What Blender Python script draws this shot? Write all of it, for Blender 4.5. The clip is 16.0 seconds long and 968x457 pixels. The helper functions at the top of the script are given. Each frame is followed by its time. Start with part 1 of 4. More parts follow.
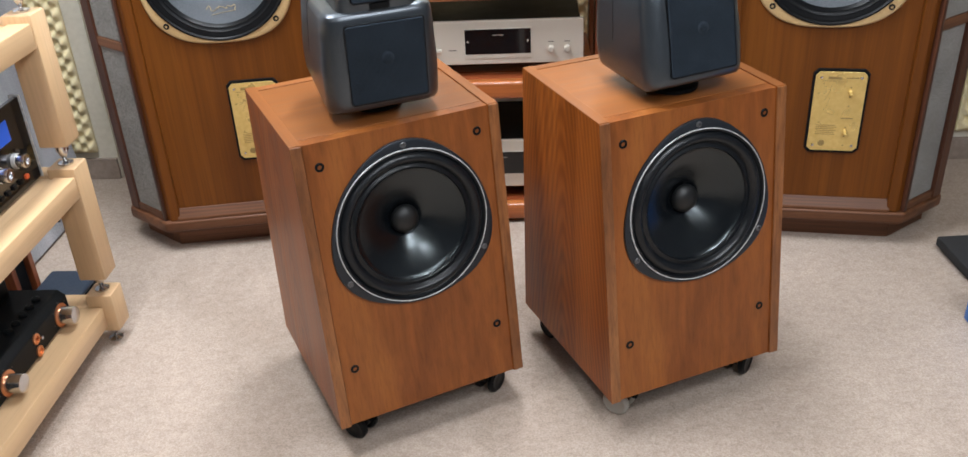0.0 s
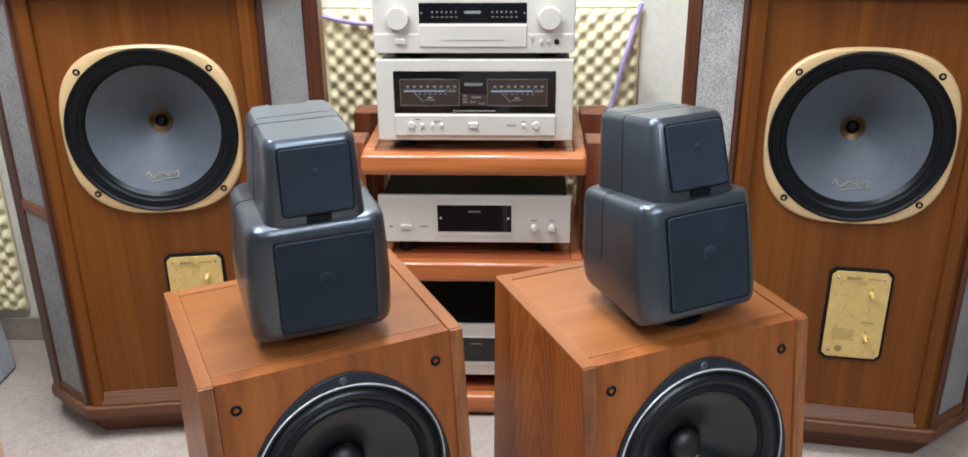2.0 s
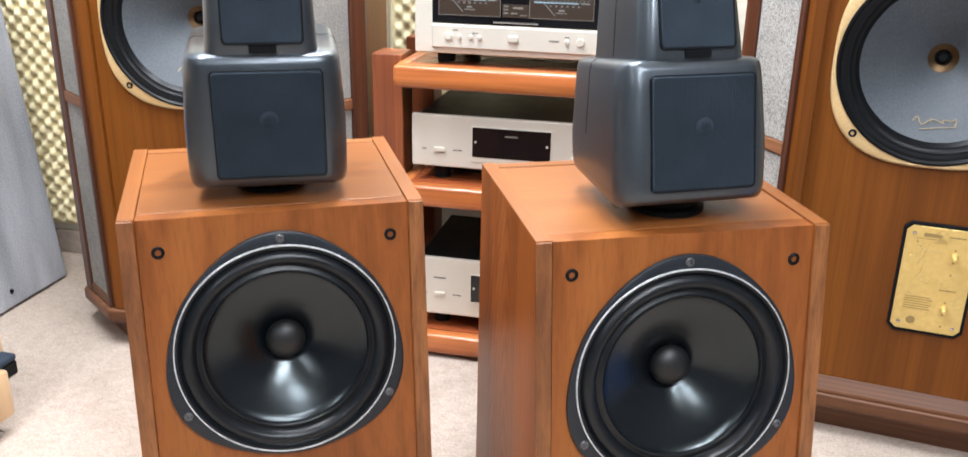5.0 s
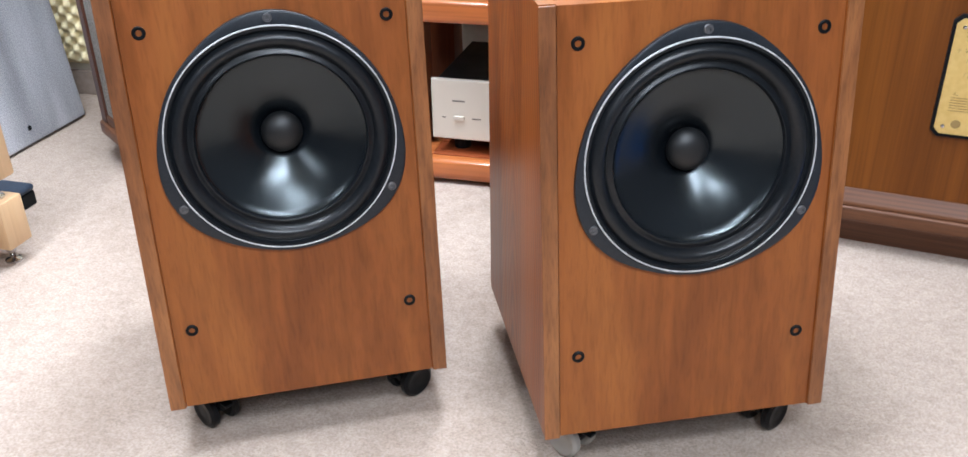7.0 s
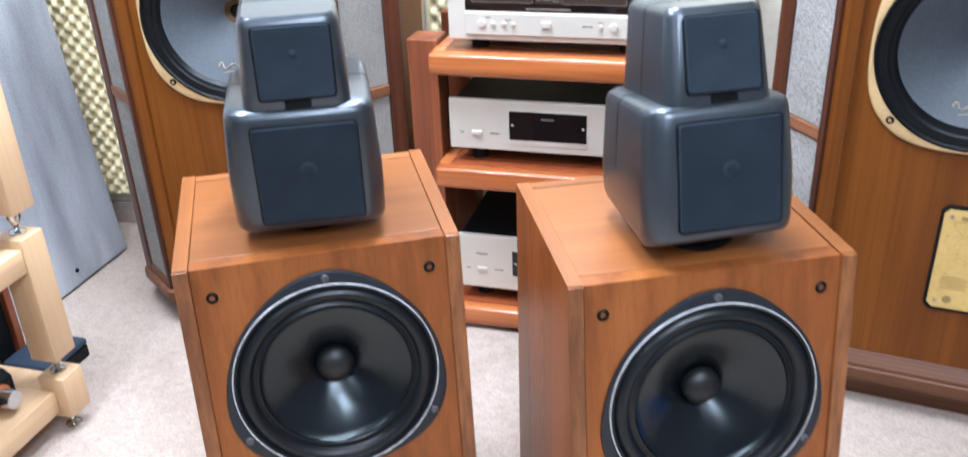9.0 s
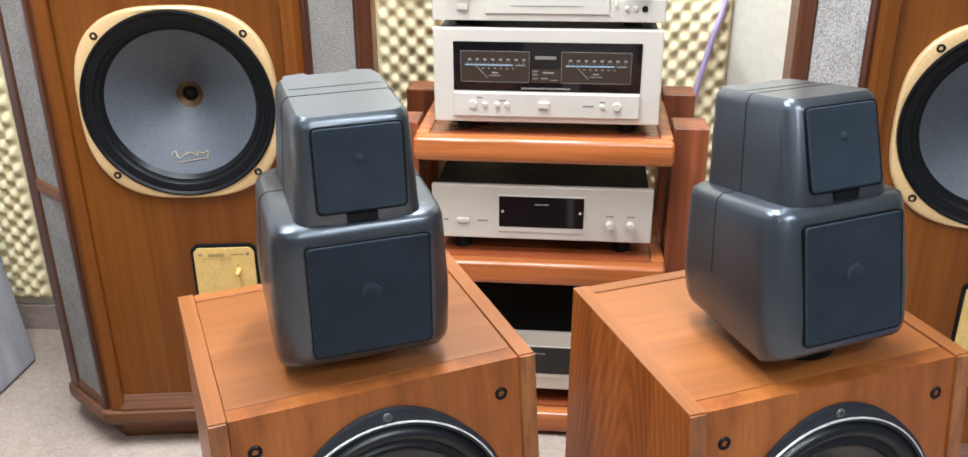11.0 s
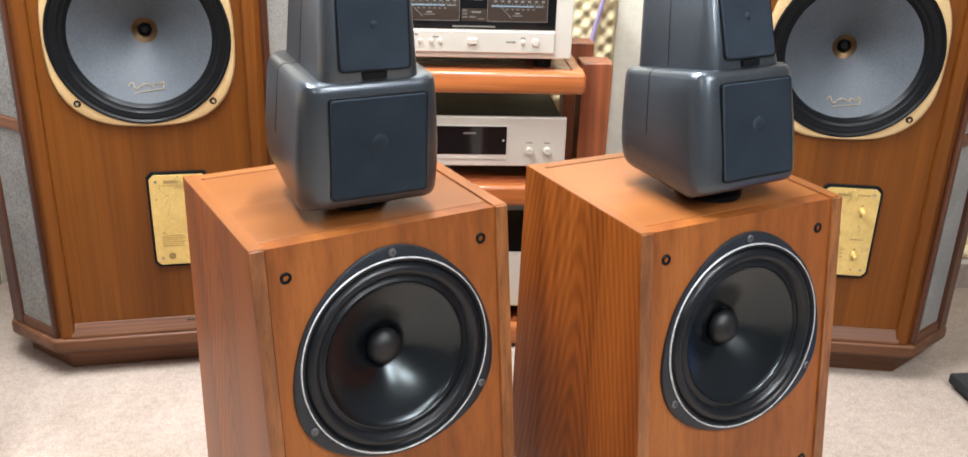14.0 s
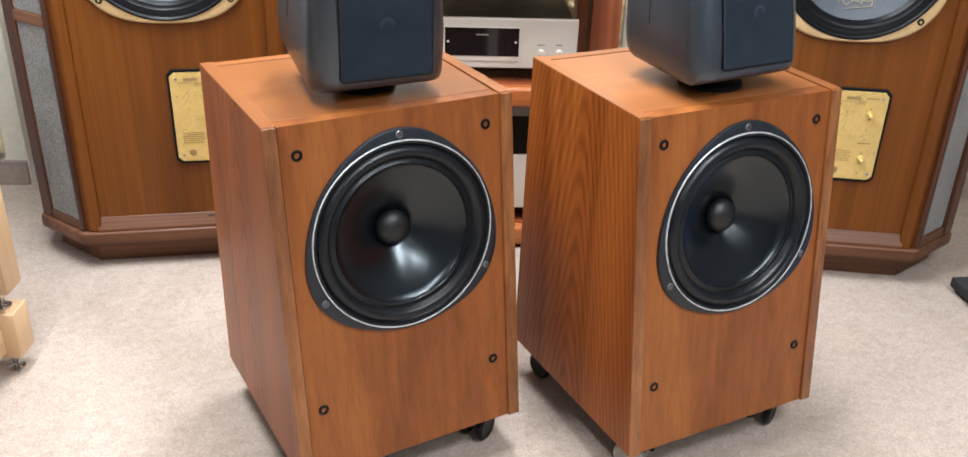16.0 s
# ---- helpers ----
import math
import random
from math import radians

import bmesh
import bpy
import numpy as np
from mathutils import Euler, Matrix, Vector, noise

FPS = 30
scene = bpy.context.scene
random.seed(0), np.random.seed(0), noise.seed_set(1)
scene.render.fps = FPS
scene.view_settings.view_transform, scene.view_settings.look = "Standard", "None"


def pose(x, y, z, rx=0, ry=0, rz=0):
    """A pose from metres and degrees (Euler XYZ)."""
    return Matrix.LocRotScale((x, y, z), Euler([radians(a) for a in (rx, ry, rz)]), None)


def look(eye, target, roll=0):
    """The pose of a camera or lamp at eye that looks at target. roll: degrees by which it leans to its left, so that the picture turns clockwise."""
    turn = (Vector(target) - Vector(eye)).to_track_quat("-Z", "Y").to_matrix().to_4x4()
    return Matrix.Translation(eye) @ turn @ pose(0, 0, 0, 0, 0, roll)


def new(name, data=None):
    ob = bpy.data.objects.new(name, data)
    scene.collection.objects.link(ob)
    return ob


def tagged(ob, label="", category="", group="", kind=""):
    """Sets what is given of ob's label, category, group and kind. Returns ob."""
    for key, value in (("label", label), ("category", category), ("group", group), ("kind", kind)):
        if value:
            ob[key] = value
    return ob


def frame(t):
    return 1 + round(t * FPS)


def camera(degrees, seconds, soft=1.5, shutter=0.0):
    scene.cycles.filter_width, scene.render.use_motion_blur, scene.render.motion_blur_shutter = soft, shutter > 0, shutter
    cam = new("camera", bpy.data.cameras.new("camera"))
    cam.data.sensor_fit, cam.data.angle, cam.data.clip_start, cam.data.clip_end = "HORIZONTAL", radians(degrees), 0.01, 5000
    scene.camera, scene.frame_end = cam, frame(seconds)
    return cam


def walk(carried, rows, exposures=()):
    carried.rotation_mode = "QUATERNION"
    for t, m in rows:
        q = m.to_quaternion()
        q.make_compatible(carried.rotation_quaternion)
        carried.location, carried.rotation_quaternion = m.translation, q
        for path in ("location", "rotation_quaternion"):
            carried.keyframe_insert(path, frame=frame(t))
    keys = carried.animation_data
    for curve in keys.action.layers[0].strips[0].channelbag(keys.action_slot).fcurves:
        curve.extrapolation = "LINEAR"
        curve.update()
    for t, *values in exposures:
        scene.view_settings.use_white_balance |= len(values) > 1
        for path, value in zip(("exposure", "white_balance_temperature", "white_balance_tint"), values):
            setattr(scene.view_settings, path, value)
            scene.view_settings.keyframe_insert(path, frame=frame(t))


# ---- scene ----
cam = camera(55.7, 16.0, 1.5, 0.4)
PATH = [
    (0, (0.053, 0.099, 1.311), (-0.058, 1.846, 0.343), -2.9),
    (0.5, (0.052, 0.164, 1.305), (-0.061, 1.902, 0.321), -2.1),
    (1, (0.037, 0.291, 1.327), (-0.056, 2.053, 0.386), -1.6),
    (1.5, (0.051, 0.402, 1.357), (-0.036, 2.203, 0.492), -1.0),
    (2, (0.087, 0.468, 1.373), (-0.004, 2.315, 0.61), -0.6),
    (2.5, (0.141, 0.509, 1.356), (0.003, 2.364, 0.619), -0.6),
    (3, (0.191, 0.541, 1.324), (-0.059, 2.391, 0.606), -1.4),
    (3.2, (0.2, 0.544, 1.327), (-0.07, 2.395, 0.619), -1.4),
    (5.3, (0.365, 0.578, 1.042), (-0.063, 2.402, 0.342), 1.5),
    (5.5, (0.377, 0.587, 1.017), (-0.048, 2.388, 0.258), 2.0),
    (6, (0.404, 0.603, 0.979), (-0.04, 2.322, 0.058), 1.6),
    (6.5, (0.397, 0.614, 0.958), (-0.067, 2.321, 0.024), 0.5),
    (7, (0.392, 0.598, 0.941), (-0.082, 2.298, 0.0), -1.1),
    (7.5, (0.391, 0.573, 0.93), (-0.087, 2.269, -0.017), -3.9),
    (8, (0.411, 0.546, 1.084), (-0.071, 2.221, 0.104), -4.0),
    (8.5, (0.434, 0.537, 1.233), (-0.051, 2.22, 0.266), -3.2),
    (9, (0.356, 0.605, 1.289), (-0.135, 2.32, 0.385), -2.2),
    (9.5, (0.258, 0.641, 1.327), (-0.136, 2.415, 0.492), -0.9),
    (10, (0.186, 0.69, 1.321), (-0.065, 2.498, 0.504), 0.4),
    (10.2, (0.145, 0.734, 1.31), (-0.098, 2.546, 0.499), 0.5),
    (12.3, (-0.129, 0.719, 1.269), (-0.107, 2.581, 0.54), -1.3),
    (12.5, (-0.156, 0.677, 1.25), (-0.096, 2.55, 0.553), -1.0),
    (13, (-0.148, 0.59, 1.219), (-0.05, 2.473, 0.553), -0.5),
    (13.5, (-0.129, 0.498, 1.178), (-0.009, 2.375, 0.497), 1.3),
    (14, (-0.139, 0.421, 1.161), (-0.014, 2.275, 0.421), 1.8),
    (14.5, (-0.141, 0.395, 1.158), (-0.029, 2.232, 0.375), 2.4),
    (15, (-0.126, 0.37, 1.145), (-0.031, 2.196, 0.334), 2.4),
    (15.5, (-0.111, 0.357, 1.135), (-0.033, 2.166, 0.287), 2.2),
    (16, (-0.109, 0.341, 1.119), (-0.036, 2.134, 0.237), 1.8),
]
walk(cam, [(t, look(eye, target, roll)) for t, eye, target, roll in PATH],
     [(0, 0.0, 6500, 10), (0.6, 0.02, 6500, 10), (1, 0.4, 6450, 10), (1.5, 0.45, 6250, 10), (2, 0.1, 6050, 10), (2.5, -0.05, 6200, 10), (3.2, 0.1, 6250, 10),
      (5.5, 0.7, 6400, 10), (6.2, 0.55, 6050, 10), (7, 0.56, 6000, 10), (7.5, 0.58, 5780, 10), (8, 0.55, 5750, 10), (8.5, 0.6, 5800, 10), (9, 0.62, 5650, 10), (9.5, 0.38, 6150, 10), (10, 0.4, 6200, 10),
      (12.5, 0.4, 6450, 10), (13, 0.15, 6500, 10), (13.5, 0.45, 6750, 10), (14, 0.65, 6600, 10), (14.5, 0.6, 6450, 10), (16, 0.52, 6400, 10)])

# ---- world and lights ----
ROOM_H = 2.55
world = bpy.data.worlds.new("room_air")
scene.world = world
world.use_nodes = True
world.node_tree.nodes["Background"].inputs[0].default_value = (0.9, 0.95, 1.0, 1)
world.node_tree.nodes["Background"].inputs[1].default_value = 0.01
# fluorescent fittings: place, power and turn about the vertical
LAMPS = [(1.05, 0.40, 41.0, 90), (-0.85, 1.70, 54.0, 0), (-0.05, 2.30, 54.0, 0), (0.95, -0.95, 38.0, 0), (-0.90, -1.20, 14.0, 0)]
for lx, ly, watts, turn in LAMPS:
    ld = bpy.data.lights.new("ceiling_tube", "AREA")
    ld.shape, ld.size, ld.size_y, ld.energy = "RECTANGLE", 0.20, 1.18, watts
    ld.color = (0.885, 0.94, 1.01)
    lo = new("ceiling_tube", ld)
    lo.matrix_basis = pose(lx, ly, ROOM_H - 0.078, 0, 0, turn)


# ---- materials ----
def mat(name, rough=0.5, metal=0.0, color=(0.5, 0.5, 0.5)):
    m = bpy.data.materials.new(name)
    m.use_nodes = True
    b = m.node_tree.nodes["Principled BSDF"]
    b.inputs["Roughness"].default_value = rough
    b.inputs["Metallic"].default_value = metal
    b.inputs["Base Color"].default_value = (*color, 1)
    return m, m.node_tree.nodes, m.node_tree.links, b


def ramp(nodes, stops):
    r = nodes.new("ShaderNodeValToRGB")
    while len(r.color_ramp.elements) < len(stops):
        r.color_ramp.elements.new(0.5)
    for e, (p, c) in zip(r.color_ramp.elements, stops):
        e.position, e.color = p, (*c, 1)
    return r


def tex(nodes, links, scale, stretch=(1, 1, 1), detail=4.0, seed=0.0, dist=0.0):
    c = nodes.new("ShaderNodeTexCoord")
    g = nodes.new("ShaderNodeMapping")
    g.inputs["Scale"].default_value = stretch
    g.inputs["Location"].default_value = (seed, seed * 0.7, seed * 1.3)
    links.new(c.outputs["Object"], g.inputs["Vector"])
    n = nodes.new("ShaderNodeTexNoise")
    n.inputs["Scale"].default_value, n.inputs["Detail"].default_value = scale, detail
    n.inputs["Distortion"].default_value = dist
    links.new(g.outputs["Vector"], n.inputs["Vector"])
    return n


def mix(nodes, links, fac, a, b, mode="MIX"):
    m = nodes.new("ShaderNodeMix")
    m.data_type, m.blend_type = "RGBA", mode
    for sock, v in ((0, fac), (6, a), (7, b)):
        if hasattr(v, "links"):
            links.new(v, m.inputs[sock])
        elif sock == 0:
            m.inputs[0].default_value = v
        else:
            m.inputs[sock].default_value = (*v, 1)
    return m.outputs[2]


def bump(nodes, links, b, height, strength, distance):
    k = nodes.new("ShaderNodeBump")
    k.inputs["Strength"].default_value, k.inputs["Distance"].default_value = strength, distance
    links.new(height, k.inputs["Height"])
    links.new(k.outputs["Normal"], b.inputs["Normal"])


def wood(name, dark, mid, light, along="z", rough=0.38, grain=55.0, coat=0.0, figure=0.85, rings=0.0):
    """Veneer: long figure bands, fine pores and slow blotches, running along one axis."""
    m, n, l, b = mat(name, rough)
    squeeze = {"x": (0.02, 1, 1), "y": (1, 0.02, 1), "z": (1, 1, 0.02)}[along]
    slow = {"x": (0.045, 1, 1), "y": (1, 0.045, 1), "z": (1, 1, 0.045)}[along]
    info = n.new("ShaderNodeObjectInfo")
    band = tex(n, l, 9.0, slow, 3.0, 1.7, 0.9)
    fine = tex(n, l, grain, squeeze, 5.0, 4.1, 0.3)
    pore = tex(n, l, grain * 4.5, squeeze, 2.0, 9.3)
    r1 = ramp(n, [(0.30, dark), (0.5, mid), (0.72, light)])
    if rings:
        # flat-sawn figure: growth rings cut as arches that open downward
        def calc(operation, a, b=0.0):
            k = n.new("ShaderNodeMath")
            k.operation = operation
            for sock, v in ((0, a), (1, b)):
                if hasattr(v, "links"):
                    l.new(v, k.inputs[sock])
                else:
                    k.inputs[sock].default_value = v
            return k.outputs[0]
        place = n.new("ShaderNodeTexCoord")
        axes = n.new("ShaderNodeSeparateXYZ")
        l.new(place.outputs["Object"], axes.inputs[0])
        swell = tex(n, l, 4.0, (1, 1, 0.22), 2.0, 5.5, 0.3)
        across = calc("ADD", calc("SUBTRACT", axes.outputs["Y"], 0.235), calc("MULTIPLY", calc("SUBTRACT", swell.outputs["Fac"], 0.5), 0.09))
        arch = calc("SQRT", calc("ADD", calc("MULTIPLY", across, across), 0.0008))
        turns = calc("ADD", calc("MULTIPLY", arch, rings * 3.6), calc("MULTIPLY", axes.outputs["Z"], rings * 0.75))
        turns = calc("ADD", turns, calc("MULTIPLY", band.outputs["Fac"], 14.0))
        wave = n.new("ShaderNodeMath")
        wave.operation = "SINE"
        l.new(turns, wave.inputs[0])
        level = n.new("ShaderNodeMath")
        level.operation = "MULTIPLY_ADD"
        level.inputs[1].default_value = 0.075
        l.new(wave.outputs[0], level.inputs[0])
        l.new(band.outputs["Fac"], level.inputs[2])
        l.new(level.outputs[0], r1.inputs["Fac"])
    else:
        l.new(band.outputs["Fac"], r1.inputs["Fac"])
    r2 = ramp(n, [(0.32, (0.62, 0.58, 0.55)), (0.62, (1.12, 1.1, 1.08))])
    l.new(fine.outputs["Fac"], r2.inputs["Fac"])
    r3 = ramp(n, [(0.36, (0.72, 0.7, 0.68)), (0.5, (1, 1, 1))])
    l.new(pore.outputs["Fac"], r3.inputs["Fac"])
    c = mix(n, l, figure, r1.outputs["Color"], r2.outputs["Color"], "MULTIPLY")
    c = mix(n, l, figure * 0.8, c, r3.outputs["Color"], "MULTIPLY")
    h = n.new("ShaderNodeHueSaturation")
    vary = n.new("ShaderNodeMapRange")
    vary.inputs["To Min"].default_value, vary.inputs["To Max"].default_value = 0.9, 1.1
    l.new(info.outputs["Random"], vary.inputs["Value"])
    l.new(vary.outputs["Result"], h.inputs["Value"])
    l.new(c, h.inputs["Color"])
    l.new(h.outputs["Color"], b.inputs["Base Color"])
    rr = n.new("ShaderNodeMapRange")
    rr.inputs["To Min"].default_value, rr.inputs["To Max"].default_value = rough - 0.08, rough + 0.14
    l.new(fine.outputs["Fac"], rr.inputs["Value"])
    l.new(rr.outputs["Result"], b.inputs["Roughness"])
    b.inputs["Coat Weight"].default_value = coat
    b.inputs["Coat Roughness"].default_value = 0.25
    bump(n, l, b, pore.outputs["Fac"], 0.12, 0.0006)
    return m


def speckled(name, base, other, scale, rough, amount=0.5, metal=0.0, relief=0.0, big=3.0, run=(1, 1, 1)):
    """A plain surface with fine speckle, slow blotches and fine relief."""
    m, n, l, b = mat(name, rough, metal)
    f = tex(n, l, scale, (1, 1, 1), 3.0, 2.2)
    g = tex(n, l, big, run, 4.0, 6.1)
    r = ramp(n, [(0.35, base), (0.65, other)])
    l.new(f.outputs["Fac"], r.inputs["Fac"])
    r2 = ramp(n, [(0.3, (1 - 0.3 * amount,) * 3), (0.7, (1 + 0.16 * amount,) * 3)])
    l.new(g.outputs["Fac"], r2.inputs["Fac"])
    l.new(mix(n, l, 1.0, r.outputs["Color"], r2.outputs["Color"], "MULTIPLY"), b.inputs["Base Color"])
    rr = n.new("ShaderNodeMapRange")
    rr.inputs["To Min"].default_value, rr.inputs["To Max"].default_value = max(0.02, rough - 0.07), min(1, rough + 0.1)
    l.new(g.outputs["Fac"], rr.inputs["Value"])
    l.new(rr.outputs["Result"], b.inputs["Roughness"])
    if relief:
        bump(n, l, b, f.outputs["Fac"], 0.6, relief)
    return m


def carpet_pile(name, low, high):
    """Cut pile: tufts, small clumps lying either way, and broad trodden marks."""
    m, n, l, b = mat(name, 0.97)
    tuft = tex(n, l, 260, (1, 1, 1), 3.0, 2.2)
    clump = tex(n, l, 42, (1, 1.4, 1), 4.0, 7.7, 0.6)
    marks = tex(n, l, 2.4, (1, 0.7, 1), 5.0, 6.1, 0.8)
    r = ramp(n, [(0.34, low), (0.66, high)])
    l.new(tuft.outputs["Fac"], r.inputs["Fac"])
    rc = ramp(n, [(0.34, (0.91, 0.905, 0.90)), (0.52, (1.0, 1.0, 1.0)), (0.70, (1.04, 1.04, 1.04))])
    l.new(clump.outputs["Fac"], rc.inputs["Fac"])
    rm = ramp(n, [(0.30, (0.84, 0.825, 0.81)), (0.48, (0.98, 0.98, 0.98)), (0.70, (1.05, 1.05, 1.05))])
    l.new(marks.outputs["Fac"], rm.inputs["Fac"])
    c = mix(n, l, 1.0, r.outputs["Color"], rc.outputs["Color"], "MULTIPLY")
    l.new(mix(n, l, 1.0, c, rm.outputs["Color"], "MULTIPLY"), b.inputs["Base Color"])
    h = n.new("ShaderNodeMath")
    h.operation = "ADD"
    l.new(tuft.outputs["Fac"], h.inputs[0])
    l.new(clump.outputs["Fac"], h.inputs[1])
    bump(n, l, b, h.outputs[0], 0.7, 0.004)
    return m


def mesh_cloth(name, base, hole, pitch):
    """Perforated or woven front: a fine grid of dark holes."""
    m, n, l, b = mat(name, 0.75)
    c = n.new("ShaderNodeTexCoord")
    v = n.new("ShaderNodeTexVoronoi")
    v.inputs["Scale"].default_value = 1.0 / pitch
    v.inputs["Randomness"].default_value = 0.0
    l.new(c.outputs["Object"], v.inputs["Vector"])
    r = ramp(n, [(0.25, hole), (0.45, base)])
    l.new(v.outputs["Distance"], r.inputs["Fac"])
    g = tex(n, l, 14.0, (1, 1, 1), 3.0, 3.3)
    r2 = ramp(n, [(0.3, (0.75,) * 3), (0.7, (1.15,) * 3)])
    l.new(g.outputs["Fac"], r2.inputs["Fac"])
    l.new(mix(n, l, 1.0, r.outputs["Color"], r2.outputs["Color"], "MULTIPLY"), b.inputs["Base Color"])
    bump(n, l, b, v.outputs["Distance"], 0.5, 0.0008)
    return m


def matte(m, level):
    m.node_tree.nodes["Principled BSDF"].inputs["Specular IOR Level"].default_value = level


TEAK = wood("teak_veneer", (0.175, 0.0500, 0.0115), (0.250, 0.0760, 0.0170), (0.318, 0.1071, 0.0243), "z", 0.36, 60, 0.12, 0.5)
TEAK_SIDE = wood("teak_figured", (0.152, 0.037, 0.0065), (0.266, 0.073, 0.012), (0.365, 0.111, 0.021), "z", 0.34, 60, 0.10, 0.58, 125.0)
TEAK_TOP = wood("teak_veneer_top", (0.182, 0.0575, 0.0140), (0.224, 0.0765, 0.0195), (0.262, 0.0950, 0.0255), "x", 0.34, 60, 0.06, 0.3)
TEAK_LIP = wood("teak_lipping", (0.200, 0.0645, 0.0160), (0.240, 0.0815, 0.0210), (0.276, 0.0995, 0.0270), "y", 0.36, 60, 0.06, 0.4)
TEAK_EDGE = wood("teak_edge", (0.140, 0.0462, 0.0130), (0.250, 0.0935, 0.0286), (0.360, 0.1485, 0.0468), "z", 0.4, 90, 0.1)
WALNUT = wood("walnut_veneer", (0.116, 0.0340, 0.0044), (0.150, 0.0455, 0.0058), (0.180, 0.0575, 0.0078), "z", 0.42, 50, 0.06, 0.5)
WALNUT_DARK = wood("walnut_moulding", (0.045, 0.015, 0.008), (0.08, 0.027, 0.013), (0.115, 0.041, 0.018), "z", 0.38, 70, 0.15)
WALNUT_H = wood("walnut_moulding_flat", (0.095, 0.036, 0.015), (0.150, 0.060, 0.026), (0.205, 0.086, 0.040), "x", 0.46, 70, 0.03)
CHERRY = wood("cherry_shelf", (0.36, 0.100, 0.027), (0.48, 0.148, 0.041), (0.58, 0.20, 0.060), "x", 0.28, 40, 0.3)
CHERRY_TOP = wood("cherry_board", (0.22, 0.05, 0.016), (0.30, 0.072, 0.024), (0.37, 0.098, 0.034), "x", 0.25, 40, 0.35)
CHERRY_POST = wood("cherry_post", (0.15, 0.04, 0.016), (0.24, 0.068, 0.025), (0.32, 0.10, 0.036), "z", 0.35, 40, 0.2)
MAPLE = wood("maple", (0.640, 0.425, 0.232), (0.684, 0.465, 0.264), (0.718, 0.498, 0.296), "y", 0.42, 35, 0.1, 0.25)
MAPLE_V = wood("maple_post", (0.624, 0.408, 0.224), (0.676, 0.457, 0.256), (0.710, 0.490, 0.288), "z", 0.42, 35, 0.1, 0.25)
HEAD = speckled("graphite_paint", (0.056, 0.068, 0.081), (0.075, 0.088, 0.102), 900, 0.34, 0.5, 0.7, 0.00005, 9)
HEAD.node_tree.nodes["Principled BSDF"].inputs["Coat Weight"].default_value = 0.55
HEAD.node_tree.nodes["Principled BSDF"].inputs["Coat Roughness"].default_value = 0.22
def scuffed(m, color):
    """Sparse pale rub marks over a painted shell."""
    n, l = m.node_tree.nodes, m.node_tree.links
    b = n["Principled BSDF"]
    was = b.inputs["Base Color"].links[0].from_socket
    a = tex(n, l, 34.0, (1, 0.5, 1.6), 6.0, 12.4, 1.2)
    c = tex(n, l, 7.0, (1, 1, 1), 2.0, 31.0)
    ra = ramp(n, [(0.66, (0, 0, 0)), (0.72, (1, 1, 1))])
    rc = ramp(n, [(0.56, (0, 0, 0)), (0.62, (0.8, 0.8, 0.8))])
    l.new(a.outputs["Fac"], ra.inputs["Fac"])
    l.new(c.outputs["Fac"], rc.inputs["Fac"])
    k = mix(n, l, 1.0, ra.outputs["Color"], rc.outputs["Color"], "MULTIPLY")
    l.new(mix(n, l, k, was, color), b.inputs["Base Color"])


scuffed(HEAD, (0.16, 0.18, 0.20))
GRILLE = mesh_cloth("black_perforated", (0.027, 0.038, 0.052), (0.004, 0.006, 0.009), 0.0022)
GRILLE_RING = mesh_cloth("grille_over_driver", (0.029, 0.0405, 0.055), (0.0045, 0.0065, 0.0095), 0.0022)
FELT = speckled("grey_tweed_cloth", (0.165, 0.155, 0.142), (0.40, 0.38, 0.35), 420, 0.95, 0.5, 0.0, 0.0012, 8)
FELT_PANEL = speckled("grey_felt", (0.33, 0.34, 0.365), (0.52, 0.53, 0.555), 300, 0.95, 1.3, 0.0, 0.001, 9, (1, 1, 0.22))
CARPET = carpet_pile("carpet", (0.355, 0.282, 0.230), (0.470, 0.387, 0.325))
FOAM = speckled("yellow_foam", (0.86, 0.73, 0.42), (0.92, 0.81, 0.54), 120, 0.9, 0.6, 0.0, 0.001, 3)
WALL = speckled("cream_wall", (0.69, 0.645, 0.535), (0.74, 0.695, 0.585), 60, 0.8, 0.4, 0.0, 0.0006, 1.2)
# for the added unseen walls: kept dark to cut fill and reflections in blacks
WALL_UNSEEN = speckled("unseen_grey_wall", (0.10, 0.10, 0.105), (0.13, 0.13, 0.135), 60, 0.8, 0.5, 0.0, 0.0006, 1.2)
SKIRT = speckled("taupe_baseboard", (0.30, 0.235, 0.19), (0.36, 0.285, 0.235), 60, 0.7, 0.6, 0.0, 0.0005, 3)
BOARD = speckled("beige_board", (0.50, 0.42, 0.31), (0.57, 0.49, 0.37), 40, 0.6, 0.5, 0.0, 0.0004, 2)
CEIL = speckled("ceiling_paint", (0.76, 0.75, 0.72), (0.82, 0.81, 0.78), 80, 0.9, 0.3, 0.0, 0.0005, 1)
BLACK = speckled("black_paint", (0.004, 0.005, 0.006), (0.008, 0.009, 0.010), 300, 0.42, 0.5, 0.0, 0.0002, 20)
RUBBER = speckled("black_rubber", (0.003, 0.0035, 0.0042), (0.006, 0.0066, 0.0075), 200, 0.36, 0.5, 0.0, 0.0, 25)
